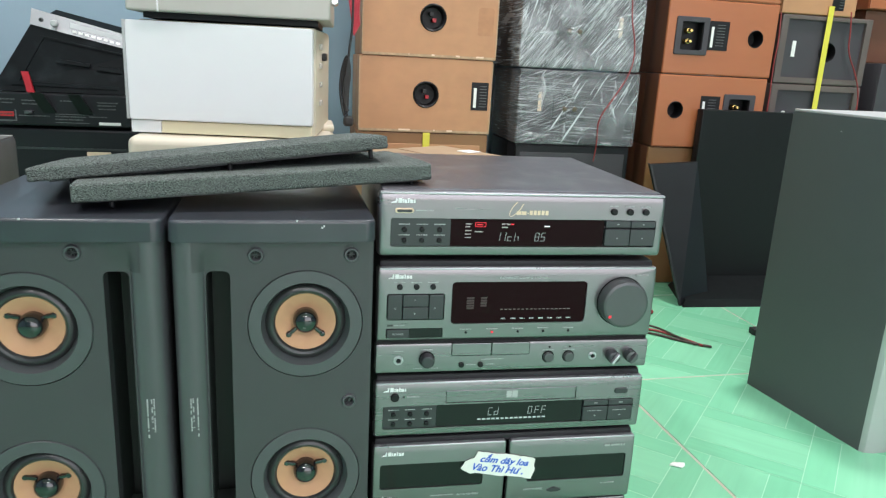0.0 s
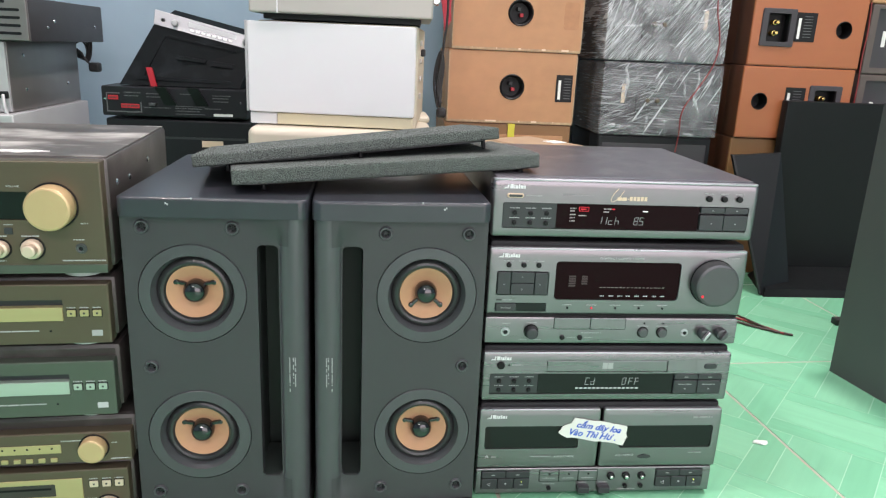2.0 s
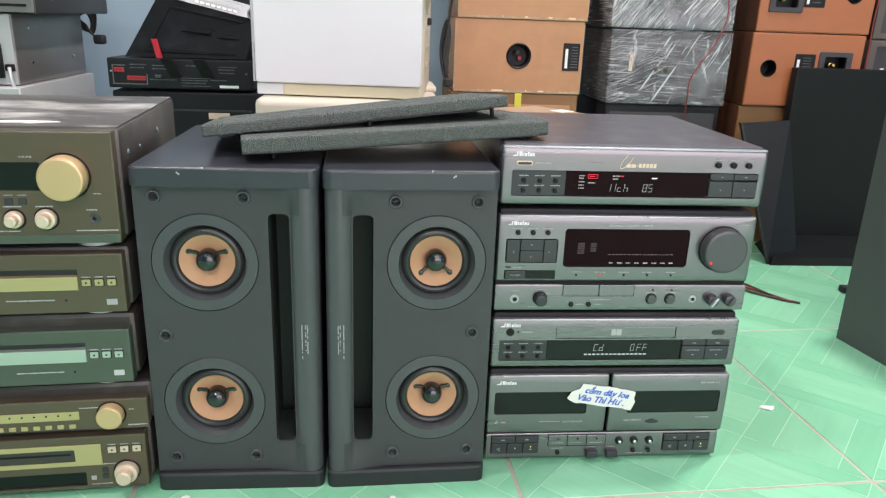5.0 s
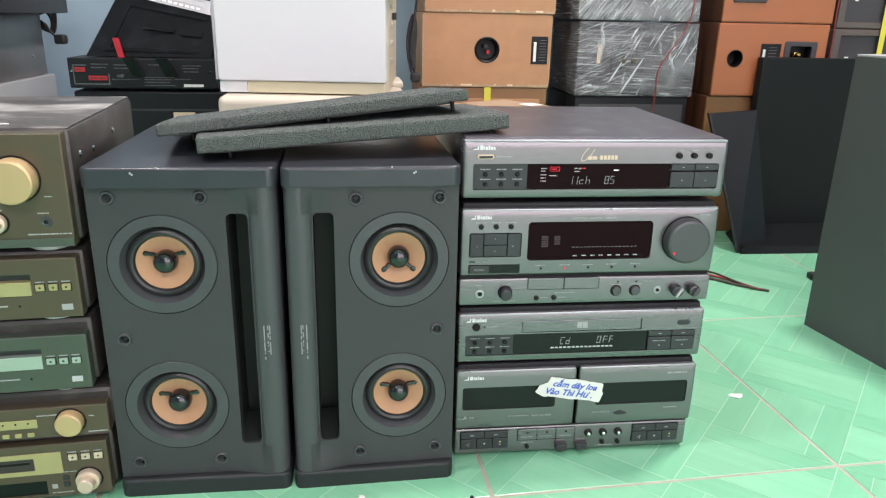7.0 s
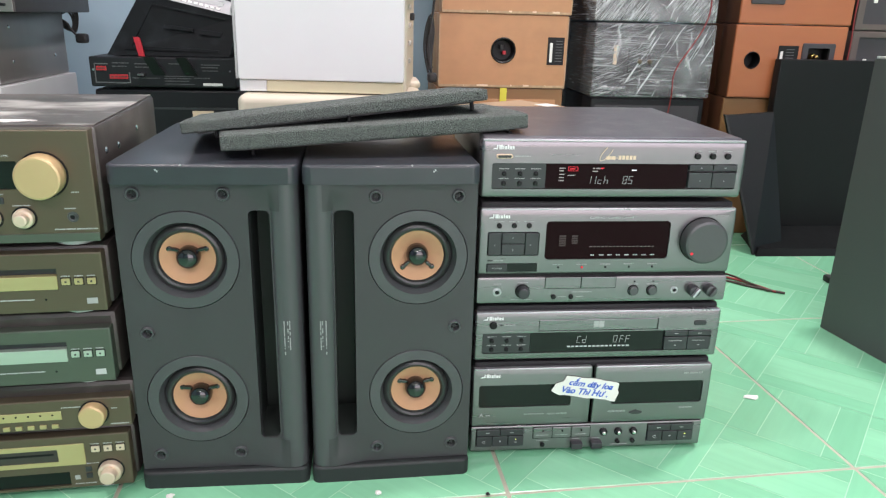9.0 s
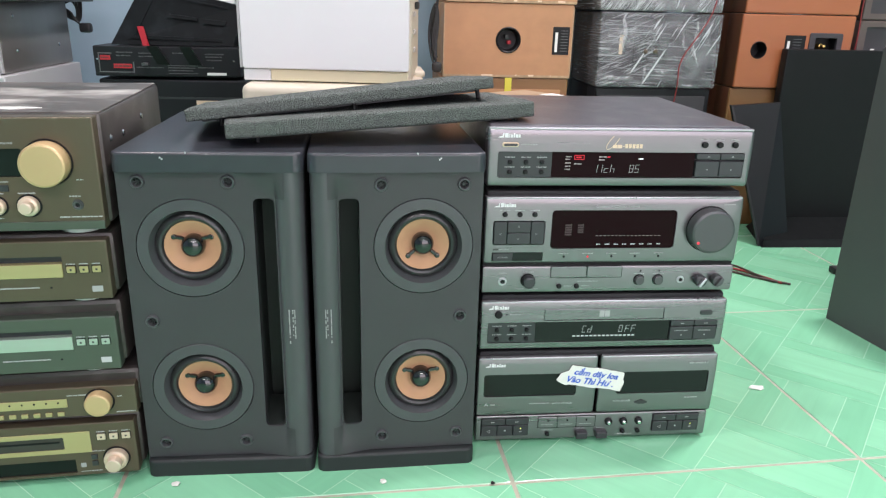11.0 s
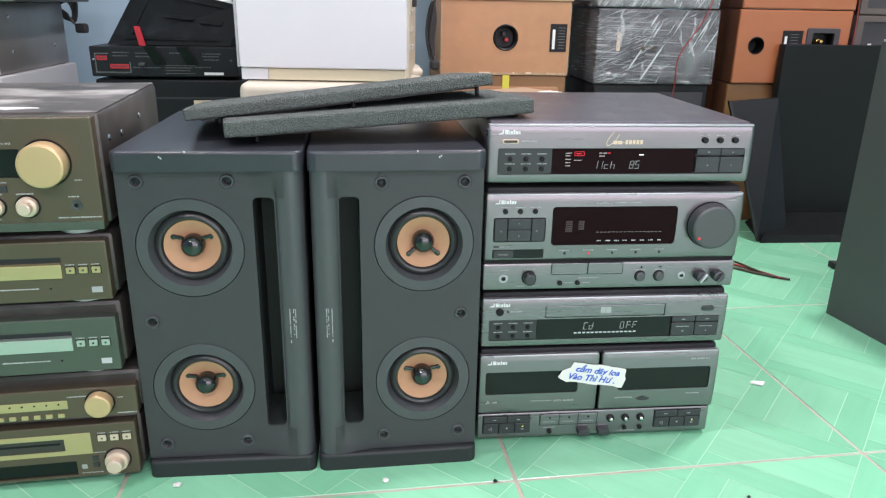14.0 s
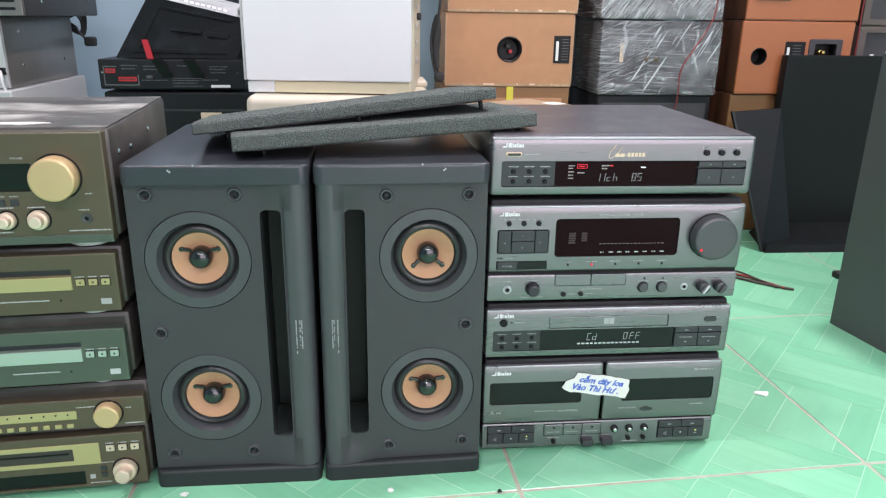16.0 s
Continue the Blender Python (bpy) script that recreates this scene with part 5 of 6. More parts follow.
WX0, WX1 = 0.449, 0.711
group_w = "stack of wrapped black speakers"
for i, (z0, z1) in enumerate(((0.0, 0.155), (0.155, 0.311))):
    b = wooden_box("black speaker standing under the wrapped ones", WX0 + 0.004, WX1 + 0.002, 1.485, z0, z1 - 0.001, 0.21, BLACK_VINYL, group=group_w)
    part("back_board", plate(rounded(-0.120, 0.120, 0.014, 0.140, 0.002), -0.0015, 0.003, bevel=0.001), GREY_BACK, b)
for i, (z0, z1, dx) in enumerate(((0.312, 0.4685, 0.002), (0.4700, 0.626, -0.002), (0.6275, 0.783, 0.0))):
    b = wooden_box("black speaker wrapped in crinkled clear stretch film", WX0 + dx, WX1 + dx, 1.482, z0 + 0.002, z1 - 0.002, 0.205, BLACK_VINYL, group=group_w)
    part("back_board", plate(rounded(-0.115, 0.115, 0.014, 0.138, 0.002), -0.0015, 0.003, bevel=0.001), GREY_BACK, b)
    part("terminal_plate", plate(rounded(-0.055, 0.02, 0.045, 0.105, 0.004), -0.003, 0.002, bevel=0.001), BLACK, b)
    for k in (-0.03, -0.008):
        part("terminal", knob_bm(k, 0.075, -0.003, 0.005, 0.007, 16, 0.001), GOLD, b)
    bars([(-0.088 if i == 0 else 0.080, 0.088, 0.008, 0.040)], -0.002, PRINT_CREAM, b, "label")
    # the film: a loose skin with folds and creases
    fm = box(-0.133, 0.133, -0.0065, 0.210, -0.001, 0.1545, 0.004, 2)
    bmesh.ops.subdivide_edges(fm, edges=[e for e in fm.edges if e.calc_length() > 0.05], cuts=22, use_grid_fill=True)
    for v in fm.verts:
        q = Vector((v.co.x * 16 + i * 7, v.co.y * 16, v.co.z * 60 + v.co.x * 12))
        q2 = Vector((v.co.x * 46 + v.co.z * 30 + i * 3, v.co.y * 30, v.co.z * 14))
        k = 0.0009 * noise.noise(q) + 0.0012 * noise.noise(q2)
        v.co.y -= 0.0016 + abs(k) if v.co.y < 0.1 else 0
        v.co.x += (abs(k) + 0.001) * (1 if v.co.x > 0 else -1)
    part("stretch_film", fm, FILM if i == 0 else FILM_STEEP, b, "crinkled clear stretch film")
    rf = random.Random(40 + i)
    for k in range(9):
        fb = bmesh.new()
        x, z = rf.uniform(-0.12, 0.10), rf.uniform(0.006, 0.12)
        a = rf.choice((rf.uniform(-0.3, 0.25), rf.uniform(0.8, 1.45), rf.uniform(1.5, 2.2)))
        if k < 2:
            x, z, a = (-0.125, 0.004 + 0.012 * k, 0.05) if i == 0 else (-0.10 + 0.09 * k, 0.148, -0.05)
        ln, bend, wide = rf.uniform(0.03, 0.10), rf.uniform(-0.9, 0.9), rf.uniform(0.0012, 0.0042)
        prev = None
        px, pz = x, z
        for s_ in range(15):
            t = s_ / 14
            d = a + bend * t + 0.25 * math.sin(9 * t + k)
            if not (-0.130 < px < 0.130 and 0.003 < pz < 0.152):
                break
            wd = wide * math.sin(math.pi * (0.06 + 0.88 * t)) + 0.0002
            cur = [fb.verts.new((px - wd * math.sin(d), -0.0122, pz + wd * math.cos(d))), fb.verts.new((px, -0.0134, pz)), fb.verts.new((px + wd * math.sin(d), -0.0120, pz - wd * math.cos(d)))]
            if prev:
                fb.faces.new((prev[0], prev[1], cur[1], cur[0]))
                fb.faces.new((prev[1], prev[2], cur[2], cur[1]))
            prev = cur
            px, pz = px + ln / 14 * math.cos(d), pz + ln / 14 * math.sin(d)
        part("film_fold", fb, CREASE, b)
cord = thing("thin_cord", (0, 0, 0), "thin dark red cord hanging over the wrapped speakers", "cord")
tube("strand", [(0.672, 1.462, 0.80), (0.668, 1.462, 0.60), (0.690, 1.460, 0.53), (0.688, 1.460, 0.475), (0.655, 1.458, 0.42), (0.622, 1.460, 0.37), (0.628, 1.462, 0.32), (0.626, 1.470, 0.28)], 0.0014, WIRE_RED, cord)

OX0, OX1 = 0.757, 1.013
group_o = "stack of orange-brown speakers"
for i, (z0, z1, dx) in enumerate(((0.0, 0.158, -0.004), (0.158, 0.3170, -0.004))):
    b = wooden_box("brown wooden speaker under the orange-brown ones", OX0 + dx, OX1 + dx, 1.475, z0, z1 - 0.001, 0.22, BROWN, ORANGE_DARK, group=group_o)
for i, (z0, z1, dx) in enumerate(((0.3175, 0.4720, -0.002), (0.4735, 0.6270, 0.001), (0.6280, 0.7800, 0.0))):
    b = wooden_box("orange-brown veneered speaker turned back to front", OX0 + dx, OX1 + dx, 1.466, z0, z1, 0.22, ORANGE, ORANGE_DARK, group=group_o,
                   holes=[circle(0.080 if i >= 1 else -0.083, 0.0800, 0.0180, 36), rounded((-0.070 if i >= 1 else 0.066) - 0.030, (-0.070 if i >= 1 else 0.066) + 0.030, 0.047, 0.111, 0.002)])
    part("edge_trim", plate(rounded(-0.1275, 0.1275, 0.0, 0.1535, 0.002), 0.0005, 0.004, [rounded(-0.117, 0.117, 0.010, 0.1435, 0.002)]), ORANGE, b)
    up = i >= 1
    cx = -0.070 if up else 0.066
    px = 0.080 if up else -0.083
    lx = -0.007 if up else -0.002
    part("terminal_plate", plate(rounded(cx - 0.038, cx + 0.038, 0.040, 0.118, 0.004), -0.004, 0.003, [rounded(cx - 0.025, cx + 0.025, 0.050, 0.108, 0.003)], 0.0015), GREY_BACK, b)
    well = plate(rounded(cx - 0.0295, cx + 0.0295, 0.0475, 0.1105, 0.002), 0.022, 0.026)
    for q in ((cx - 0.0295, cx - 0.0255, 0.0475, 0.1105), (cx + 0.0255, cx + 0.0295, 0.0475, 0.1105), (cx - 0.0255, cx + 0.0255, 0.0475, 0.0500), (cx - 0.0255, cx + 0.0255, 0.1080, 0.1105)):
        box(q[0], q[1], 0.0, 0.0225, q[2], q[3], bm=well)
    part("terminal_well", well, BLACK, b)
    for z in (0.068, 0.090):
        part("terminal", knob_bm(cx - 0.002, z, 0.022, 0.0058, 0.014, 18, 0.001), BRASS, b, "brass binding post")
        part("terminal", knob_bm(cx - 0.002, z, 0.009, 0.0038, 0.012, 14, 0.0008), BRASS, b)
    sticker(b, lx - 0.024, lx + 0.022, 0.052, 0.112)
    port_hole(b, px, 0.0800, 0.0185)

group_g = "stack of grey-backed speakers"
for i, (z0, z1) in enumerate(((0.0, 0.155), (0.155, 0.310), (0.310, 0.4640), (0.4645, 0.6140))):
    b = wooden_box("grey-backed speaker with a brown frame", 1.046, 1.276, 1.500, z0, z1 - 0.0005, 0.22, FRAME_BROWN, group=group_g, holes=[rounded(-0.098, 0.098, 0.014, 0.140, 0.002)])
    part("back_board", plate(rounded(-0.100, 0.100, 0.012, 0.142, 0.002), 0.006, 0.010, [circle(0.015, 0.072, 0.021, 36)]), GREY_BACK, b, "dark grey back board")
    port_hole(b, 0.015, 0.072, 0.022, 0.0075)
    bars([(-0.076, 0.076, 0.009, 0.034)], 0.0058, LABEL, b, "label")
strap = thing("yellow_strap", (1.160, 1.494, 0.30), "yellow packing strap hanging down the grey-backed speakers", "strap")
part("strip", box(-0.0065, 0.0065, 0, 0.0015, 0, 0.335, 0.0004), YELLOW, strap)
rcord = thing("thin_cord", (0, 0, 0), "thin red cord hanging beside the grey-backed speakers", "cord")
tube("strand", [(1.205, 1.488, 0.625), (1.212, 1.488, 0.585), (1.214, 1.488, 0.540), (1.243, 1.488, 0.495), (1.262, 1.488, 0.452), (1.266, 1.488, 0.40), (1.262, 1.488, 0.33)], 0.0016, WIRE_RED, rcord)
tube("strand", [(1.030, 1.485, 0.615), (1.036, 1.485, 0.56), (1.031, 1.485, 0.50), (1.036, 1.485, 0.43), (1.032, 1.485, 0.36)], 0.0016, WIRE_RED, rcord)
b = wooden_box("tan wooden speaker on the grey-backed stack", 1.040, 1.225, 1.500, 0.6145, 0.765, 0.22, TAN)
sticker(b, 0.030, 0.060, 0.012, 0.05, False)
for i, (z0, z1, m) in enumerate(((0.0, 0.17, BLACK_VINYL), (0.17, 0.34, BLACK_VINYL), (0.34, 0.52, GREY_BACK))):
    wooden_box("dark grey speaker at the end of the row", 1.318, 1.56, 1.500, z0, z1 - 0.0005, 0.22, m, group="dark speakers at the end")
wooden_box("dark brown speaker on the end stack", 1.300, 1.58, 1.560, 0.5205, 0.640, 0.16, ORANGE_DARK, group="dark speakers at the end")
wooden_box("brown speaker high on the end stack", 1.290, 1.56, 1.540, 0.6405, 0.790, 0.18, ORANGE, group="dark speakers at the end")

# ---------- black and slate speakers on the floor ----------
tall = thing("tower_speaker", (0.985, 1.435, 0), "tall black vinyl speaker standing on the floor", "speaker")
part("cabinet", box(-0.135, 0.14, 0, 0.025, 0.012, 0.402, 0.002), TOWER, tall)
part("plinth", hexa([(-0.195, -0.130, 0.0), (0.14, -0.135, 0.0), (0.14, 0.024, 0.0), (-0.150, 0.024, 0.0),
                     (-0.188, -0.124, 0.016), (0.14, -0.129, 0.016), (0.14, -0.002, 0.030), (-0.138, -0.002, 0.030)]), TOWER, tall, "sloping black plinth")
part("screw", box(-0.1365, -0.1335, -0.002, 0.002, 0.160, 0.175, 0.0005), CHROME, tall)
lean = thing("loose_panel", (0, 0, 0), "loose black panel leaning against the tall speaker", "panel")
part("board", hexa([(0.787, 1.312, 0.002), (0.872, 1.345, 0.002), (0.875, 1.356, 0.002), (0.790, 1.323, 0.002),
                    (0.735, 1.420, 0.283), (0.846, 1.4225, 0.291), (0.848, 1.4335, 0.291), (0.737, 1.431, 0.283)]), BLACK_VINYL, lean)

part("edge_strip", hexa([(0.7855, 1.310, 0.002), (0.7905, 1.312, 0.002), (0.793, 1.324, 0.002), (0.788, 1.322, 0.002), (0.7335, 1.418, 0.284), (0.7385, 1.418, 0.284), (0.7405, 1.432, 0.284), (0.7355, 1.432, 0.284)]), RUBBER, lean, "black rubber edge strip")
slate = thing("large_speaker", (0.7090, 0.9450, 0), "large slate grey speaker with a rounded pale front", "speaker", "", 8.3)
sm = bmesh.new()
ol = [(0.0, 0.0), (0.24, 0.0)] + [(0.24 - 0.0, -0.20)] + [(0.24 - 0.03 * (1 - math.cos(radians(a))), -0.21 - 0.012 * math.sin(radians(a))) for a in (30, 60, 90)] \
    + [(0.03 - 0.03 * math.sin(radians(a)) * 1.0, -0.222 + 0.012 * (1 - math.cos(radians(a)))) for a in (0, 30, 60, 90)]
lo = [sm.verts.new((x, y, 0.0)) for x, y in ol]
hi = [sm.verts.new((x, y, 0.430)) for x, y in ol]
sm.faces.new(lo)
sm.faces.new(hi)
for i in range(len(ol)):
    f = sm.faces.new((lo[i], lo[(i + 1) % len(ol)], hi[(i + 1) % len(ol)], hi[i]))
    f.material_index = 1 if 1 < i < len(ol) - 1 else 0
part("cabinet", sm, [SLATE, SLATE_FRONT], slate)
part("top_board", box(0.001, 0.239, -0.205, -0.001, 0.4302, 0.4335, 0.0006), LIGHT_METAL, slate, "pale top board")
bars([(0.0, 0, 0.001, 0.001)], 0, PRINT, slate, "paint_chip").matrix_basis = pose(-0.0008, -0.09, 0.41, 0, 0, 90)
foot = thing("rubber_foot", (0.860, 1.150, 0), "small black rubber foot lying on the floor", "foot")
part("foot", box(-0.012, 0.016, -0.01, 0.01, 0, 0.013, 0.003), RUBBER, foot)


# ---------- white and cream machines ----------
low = thing("cream_cabinet", (-0.09, 1.062, 0), "cream plastic machine standing under the white one", "machine")
part("body", box(-0.142, 0.150, 0.0, 0.30, 0.0, 0.352, 0.012, 4), CREAM, low)
part("foot_pad", box(0.110, 0.150, 0.16, 0.26, 0.350, 0.362, 0.005, 3), CREAM, low)
wh = thing("white_machine", (-0.105, 1.092, 0.353), "white fronted cream machine on a cream cabinet", "machine", "", -6.0)
part("body", box(-0.118, 0.133, 0.006, 0.24, 0.0, 0.158, 0.006, 3), CREAM, wh)
part("front_panel", plate(rounded(-0.128, 0.130, 0.0195, 0.156, 0.004), -0.010, 0.006, bevel=0.002), WHITE_PANEL, wh, "plain white front panel")
part("side_trim", box(-0.1325, -0.1285, -0.008, 0.20, 0.020, 0.156, 0.001), LIGHT_METAL, wh, "grey edge trim")
part("kick_strip", box(-0.128, -0.086, -0.004, 0.006, 0.001, 0.0185, 0.001), WHITE_PANEL, wh)
part("kick_strip", box(-0.0855, 0.128, -0.004, 0.006, 0.001, 0.0185, 0.001), PALE_CREAM, wh, "yellowed cream strip")
for k in range(4):
    part("hinge", box(0.133, 0.1365, 0.06, 0.09, 0.045 + k * 0.028, 0.053 + k * 0.028, 0.001), BEIGE, wh)
part("bracket", box(0.133, 0.140, 0.10, 0.125, 0.112, 0.124, 0.002), RUBBER, wh)
be = thing("beige_machine", (-0.090, 1.075, 0.513), "beige metal machine on top of the white one", "machine", "", -3.0)
part("body", box(-0.138, 0.138, 0.0, 0.25, 0.008, 0.11, 0.003), BEIGE, be)
part("trim_line", box(-0.0965, -0.0945, -0.0015, 0.004, 0.008, 0.11), WHITE_PANEL, be)
part("foot", box(-0.12, 0.12, 0.02, 0.2, 0.0, 0.008), BLACK, be)
part("knob", knob_bm(0.1425, 0.035, 0.03, 0.006, 0.02, 16), CHROME, be)
cable = thing("black_cable", (0, 0, 0), "bundled black cable hanging behind the white machine", "cable")
for k in range(4):
    a = 0.008 * k
    tube("loop", [(0.080 + a * 0.2, 1.30, 0.372 + a * 0.5), (0.071 + a * 0.7, 1.31 + a * 0.3, 0.405 + a * 0.6), (0.074 + a * 0.3, 1.315, 0.45 - a * 0.4), (0.084, 1.31, 0.482 - a * 0.9), (0.090 - a * 0.2, 1.31, 0.45 + a * 0.3), (0.086 - a * 0.5, 1.305, 0.412 - a * 0.4), (0.082 + a * 0.2, 1.30, 0.380)], 0.0021, RUBBER, cable)
tube("lead", [(0.092, 1.31, 0.60), (0.094, 1.31, 0.53), (0.086, 1.31, 0.48), (0.083, 1.31, 0.39), (0.086, 1.30, 0.362)], 0.0022, RUBBER, cable)
part("plug", box(0.078, 0.096, 1.29, 1.31, 0.354, 0.372, 0.005, 2), RUBBER, cable)
redw = thing("red_wire_bundle", (0, 0, 0), "bundle of red wires beside the tan speakers", "wire")
for k in range(6):
    o = 0.004 * k
    tube("strand", [(0.098 + o, 1.49, 0.66), (0.092 + o * 1.2, 1.485 - o * 0.3, 0.60), (0.100 + o * 0.6, 1.485, 0.555), (0.106 + o * 0.5, 1.49, 0.515 + o)], 0.0020, WIRE_PINK, redw)

carton = thing("cardboard_box", (0.232, 1.264, 0), "plain brown cardboard box behind the stereo stack", "box", "", -57)
part("box", box(-0.10, 0.10, -0.125, 0.125, 0, 0.308, 0.002), CARDBOARD, carton)
part("flap", box(-0.099, 0.099, 0.004, 0.124, 0.3085, 0.3110, 0.0008), CARDBOARD, carton)
part("flap", box(-0.099, 0.099, -0.124, -0.002, 0.3085, 0.3110, 0.0008), CARDBOARD, carton)
part("tape", box(-0.02, 0.012, 0.085, 0.120, 0.3112, 0.3125, 0.0004), PAPER, carton, "torn white paper patch")

# ---------- black units at the wall ----------
for i, (z0, z1, lab) in enumerate(((0.0, 0.10, "black component at the bottom of the stack"), (0.10, 0.20, "black component in the stack"),
                                   (0.20, 0.326, "black component under the upturned one"))):
    b = thing("black_component", (-0.414, 1.372, z0), lab, "stereo component", "stacked black components")
    part("case", box(-0.136, 0.138, 0.0, 0.26, 0.004, z1 - z0 - 0.001, 0.004), BLACK_VINYL, b)
    part("trim_line", box(-0.125, 0.125, -0.001, 0.002, (z1 - z0) * 0.70, (z1 - z0) * 0.70 + 0.004), INLAY, b)
    if i == 2:
        part("sticker", box(0.042, 0.082, -0.0015, 0.002, 0.074, 0.086), PRINT_CREAM, b, "cream sticker")
tt = thing("black_component", (-0.4175, 1.367, 0.3275), "black component seen from the rear with red warning labels", "stereo component", "stacked black components")
part("case", box(-0.1345, 0.1335, 0.0, 0.20, 0.003, 0.058, 0.002), BLACK_VINYL, tt)
part("rear_panel", plate(rounded(-0.134, 0.133, 0.0055, 0.0575, 0.002), -0.0015, 0.003, bevel=0.001), BLACK_VINYL, tt)
for x0, x1, z0, z1 in ((-0.122, -0.104, 0.033, 0.041), (-0.099, -0.066, 0.018, 0.026)):
    part("warning_label", box(x0, x1, -0.003, 0.001, z0, z1), RED_PRINT, tt, "red warning label")
    bars(words(x0 + 0.002, (z0 + z1) / 2, x1 - x0 - 0.004, 0.003, int(x1 * 999)), -0.003, PRINT_DARK, tt)
bars([(0.071, 0.0095, 0.036, 0.005)], -0.002, LABEL, tt, "label")
for k, (x, z, w) in enumerate(((-0.093, 0.047, 0.03), (-0.093, 0.041, 0.026), (-0.052, 0.046, 0.03), (-0.052, 0.040, 0.028), (0.070, 0.046, 0.034), (0.070, 0.041, 0.03),
                               (-0.058, 0.020, 0.05), (0.0, 0.020, 0.05), (0.0, 0.015, 0.045), (0.055, 0.021, 0.03), (-0.09, 0.010, 0.02), (0.01, 0.047, 0.02), (0.072, 0.035, 0.028))):
    bars(words(x, z, w, 0.0022, 400 + k), -0.0016, PRINT_FAINT, tt)
for x0, x1, z0, z1 in ((-0.126, -0.062, 0.010, 0.012), (-0.126, -0.124, 0.012, 0.046), (-0.064, -0.062, 0.012, 0.030), (-0.126, -0.101, 0.044, 0.046), (0.0, 0.055, 0.009, 0.010), (0.0, 0.055, 0.0235, 0.0245)):
    bars([(x0, (z0 + z1) / 2, x1 - x0, z1 - z0)], -0.0016, PRINT_FAINT, tt)
for x in (-0.022, 0.037):
    lv = hexa([(x + 0.004, -0.004, 0.026), (x + 0.026, -0.004, 0.026), (x + 0.026, 0.004, 0.026), (x + 0.004, 0.004, 0.026),
               (x - 0.010, -0.020, 0.060), (x + 0.010, -0.020, 0.060), (x + 0.010, -0.012, 0.060), (x - 0.010, -0.012, 0.060)])
    part("clip", lv, BLACK, tt, "black clip tab")
part("clip", box(-0.046, -0.034, -0.012, 0.0, 0.024, 0.029, 0.001), KNOB, tt)
for x in (-0.128, 0.122):
    screw(x, -0.0015, 0.034, tt, r=0.0025)

# upturned unit with its silver front facing up
up = thing("upturned_component", (0, 0, 0), "black component tipped up with a silver front panel", "stereo component")
B = [(-0.527, 1.395, 0.3870), (-0.300, 1.395, 0.3870), (-0.280, 1.455, 0.3870), (-0.507, 1.455, 0.3870)]
T = [(-0.463, 1.425, 0.503), (-0.280, 1.425, 0.462), (-0.260, 1.500, 0.490), (-0.443, 1.500, 0.531)]
part("case", hexa(B + T), DULL_BLACK, up)
part("front_panel", hexa([(-0.4645, 1.4225, 0.5015), (-0.278, 1.4225, 0.4600), (-0.278, 1.4265, 0.4600), (-0.4645, 1.4265, 0.5015),
                          (-0.4615, 1.4285, 0.5285), (-0.276, 1.4285, 0.4840), (-0.276, 1.434, 0.4840), (-0.4615, 1.434, 0.5285)]), UP_FRONT, up, "silver front panel")


def on_strip(f, g, proud=0.0):
    """A place on the tilted silver strip: f runs along it, g from its lower to its upper edge."""
    lo_, hi_ = Vector((-0.4645, 1.4225, 0.5015)).lerp(Vector((-0.278, 1.4225, 0.4600)), f), Vector((-0.4615, 1.4285, 0.5285)).lerp(Vector((-0.276, 1.4285, 0.4840)), f)
    return lo_.lerp(hi_, g) + Vector((0, -proud, 0))


def strip_patch(name, f0, f1, g0, g1, proud, mat, label=""):
    deep = [on_strip(f, g, -0.002) for f, g in ((f0, g0), (f1, g0), (f1, g1), (f0, g1))]
    near = [on_strip(f, g, proud) for f, g in ((f0, g0), (f1, g0), (f1, g1), (f0, g1))]
    part(name, hexa(deep + near), mat, up, label)


strip_patch("scale", 0.34, 0.82, 0.46, 0.78, 0.0008, PRINT, "pale scale window")
for i in range(8):
    strip_patch("button", 0.365 + i * 0.055, 0.400 + i * 0.055, 0.17, 0.32, 0.002, LABEL)
for f, r, ln, m in ((0.09, 0.0040, 0.003, KNOB), (0.21, 0.0058, 0.010, LIGHT_METAL), (0.955, 0.0125, 0.009, LIGHT_METAL)):
    p = on_strip(f, 0.45)
    part("knob", knob_bm(p.x, p.z, p.y, r, ln, 24), m, up)
p = on_strip(0.955, 0.45, 0.009)
part("knob_face", knob_bm(p.x, p.z, p.y, 0.0095, 0.0006, 24, 0.0002), KNOB, up)
p = on_strip(0.09, 0.45, 0.003)
part("socket_hole", knob_bm(p.x, p.z, p.y, 0.0020, 0.0004, 16, 0.0001), BLACK, up)
under = bmesh.new()
for a, b, c, d in ((0.12, 0.90, 0.10, 0.16), (0.12, 0.16, 0.10, 0.86), (0.12, 0.86, 0.84, 0.87), (0.35, 0.62, 0.50, 0.56), (0.68, 0.88, 0.46, 0.56)):
    q = []
    for fx, fz in ((a, c), (b, c), (b, d), (a, d)):
        lo_, hi_ = Vector(B[0]).lerp(Vector(B[1]), fx), Vector(T[0]).lerp(Vector(T[1]), fx)
        q.append(lo_.lerp(hi_, fz))
    v4 = [under.verts.new(p + Vector((0, -0.0015, 0))) for p in q]
    v8 = [under.verts.new(p + Vector((0, 0.002, 0))) for p in q]
    under.faces.new(v4)
    for i in range(4):
        under.faces.new((v4[i], v4[(i + 1) % 4], v8[(i + 1) % 4], v8[i]))
part("bottom_relief", under, DULL_BLACK, up)
red = thing("red_tab", (0, 0, 0), "small red plastic tab standing on the black component", "tab")
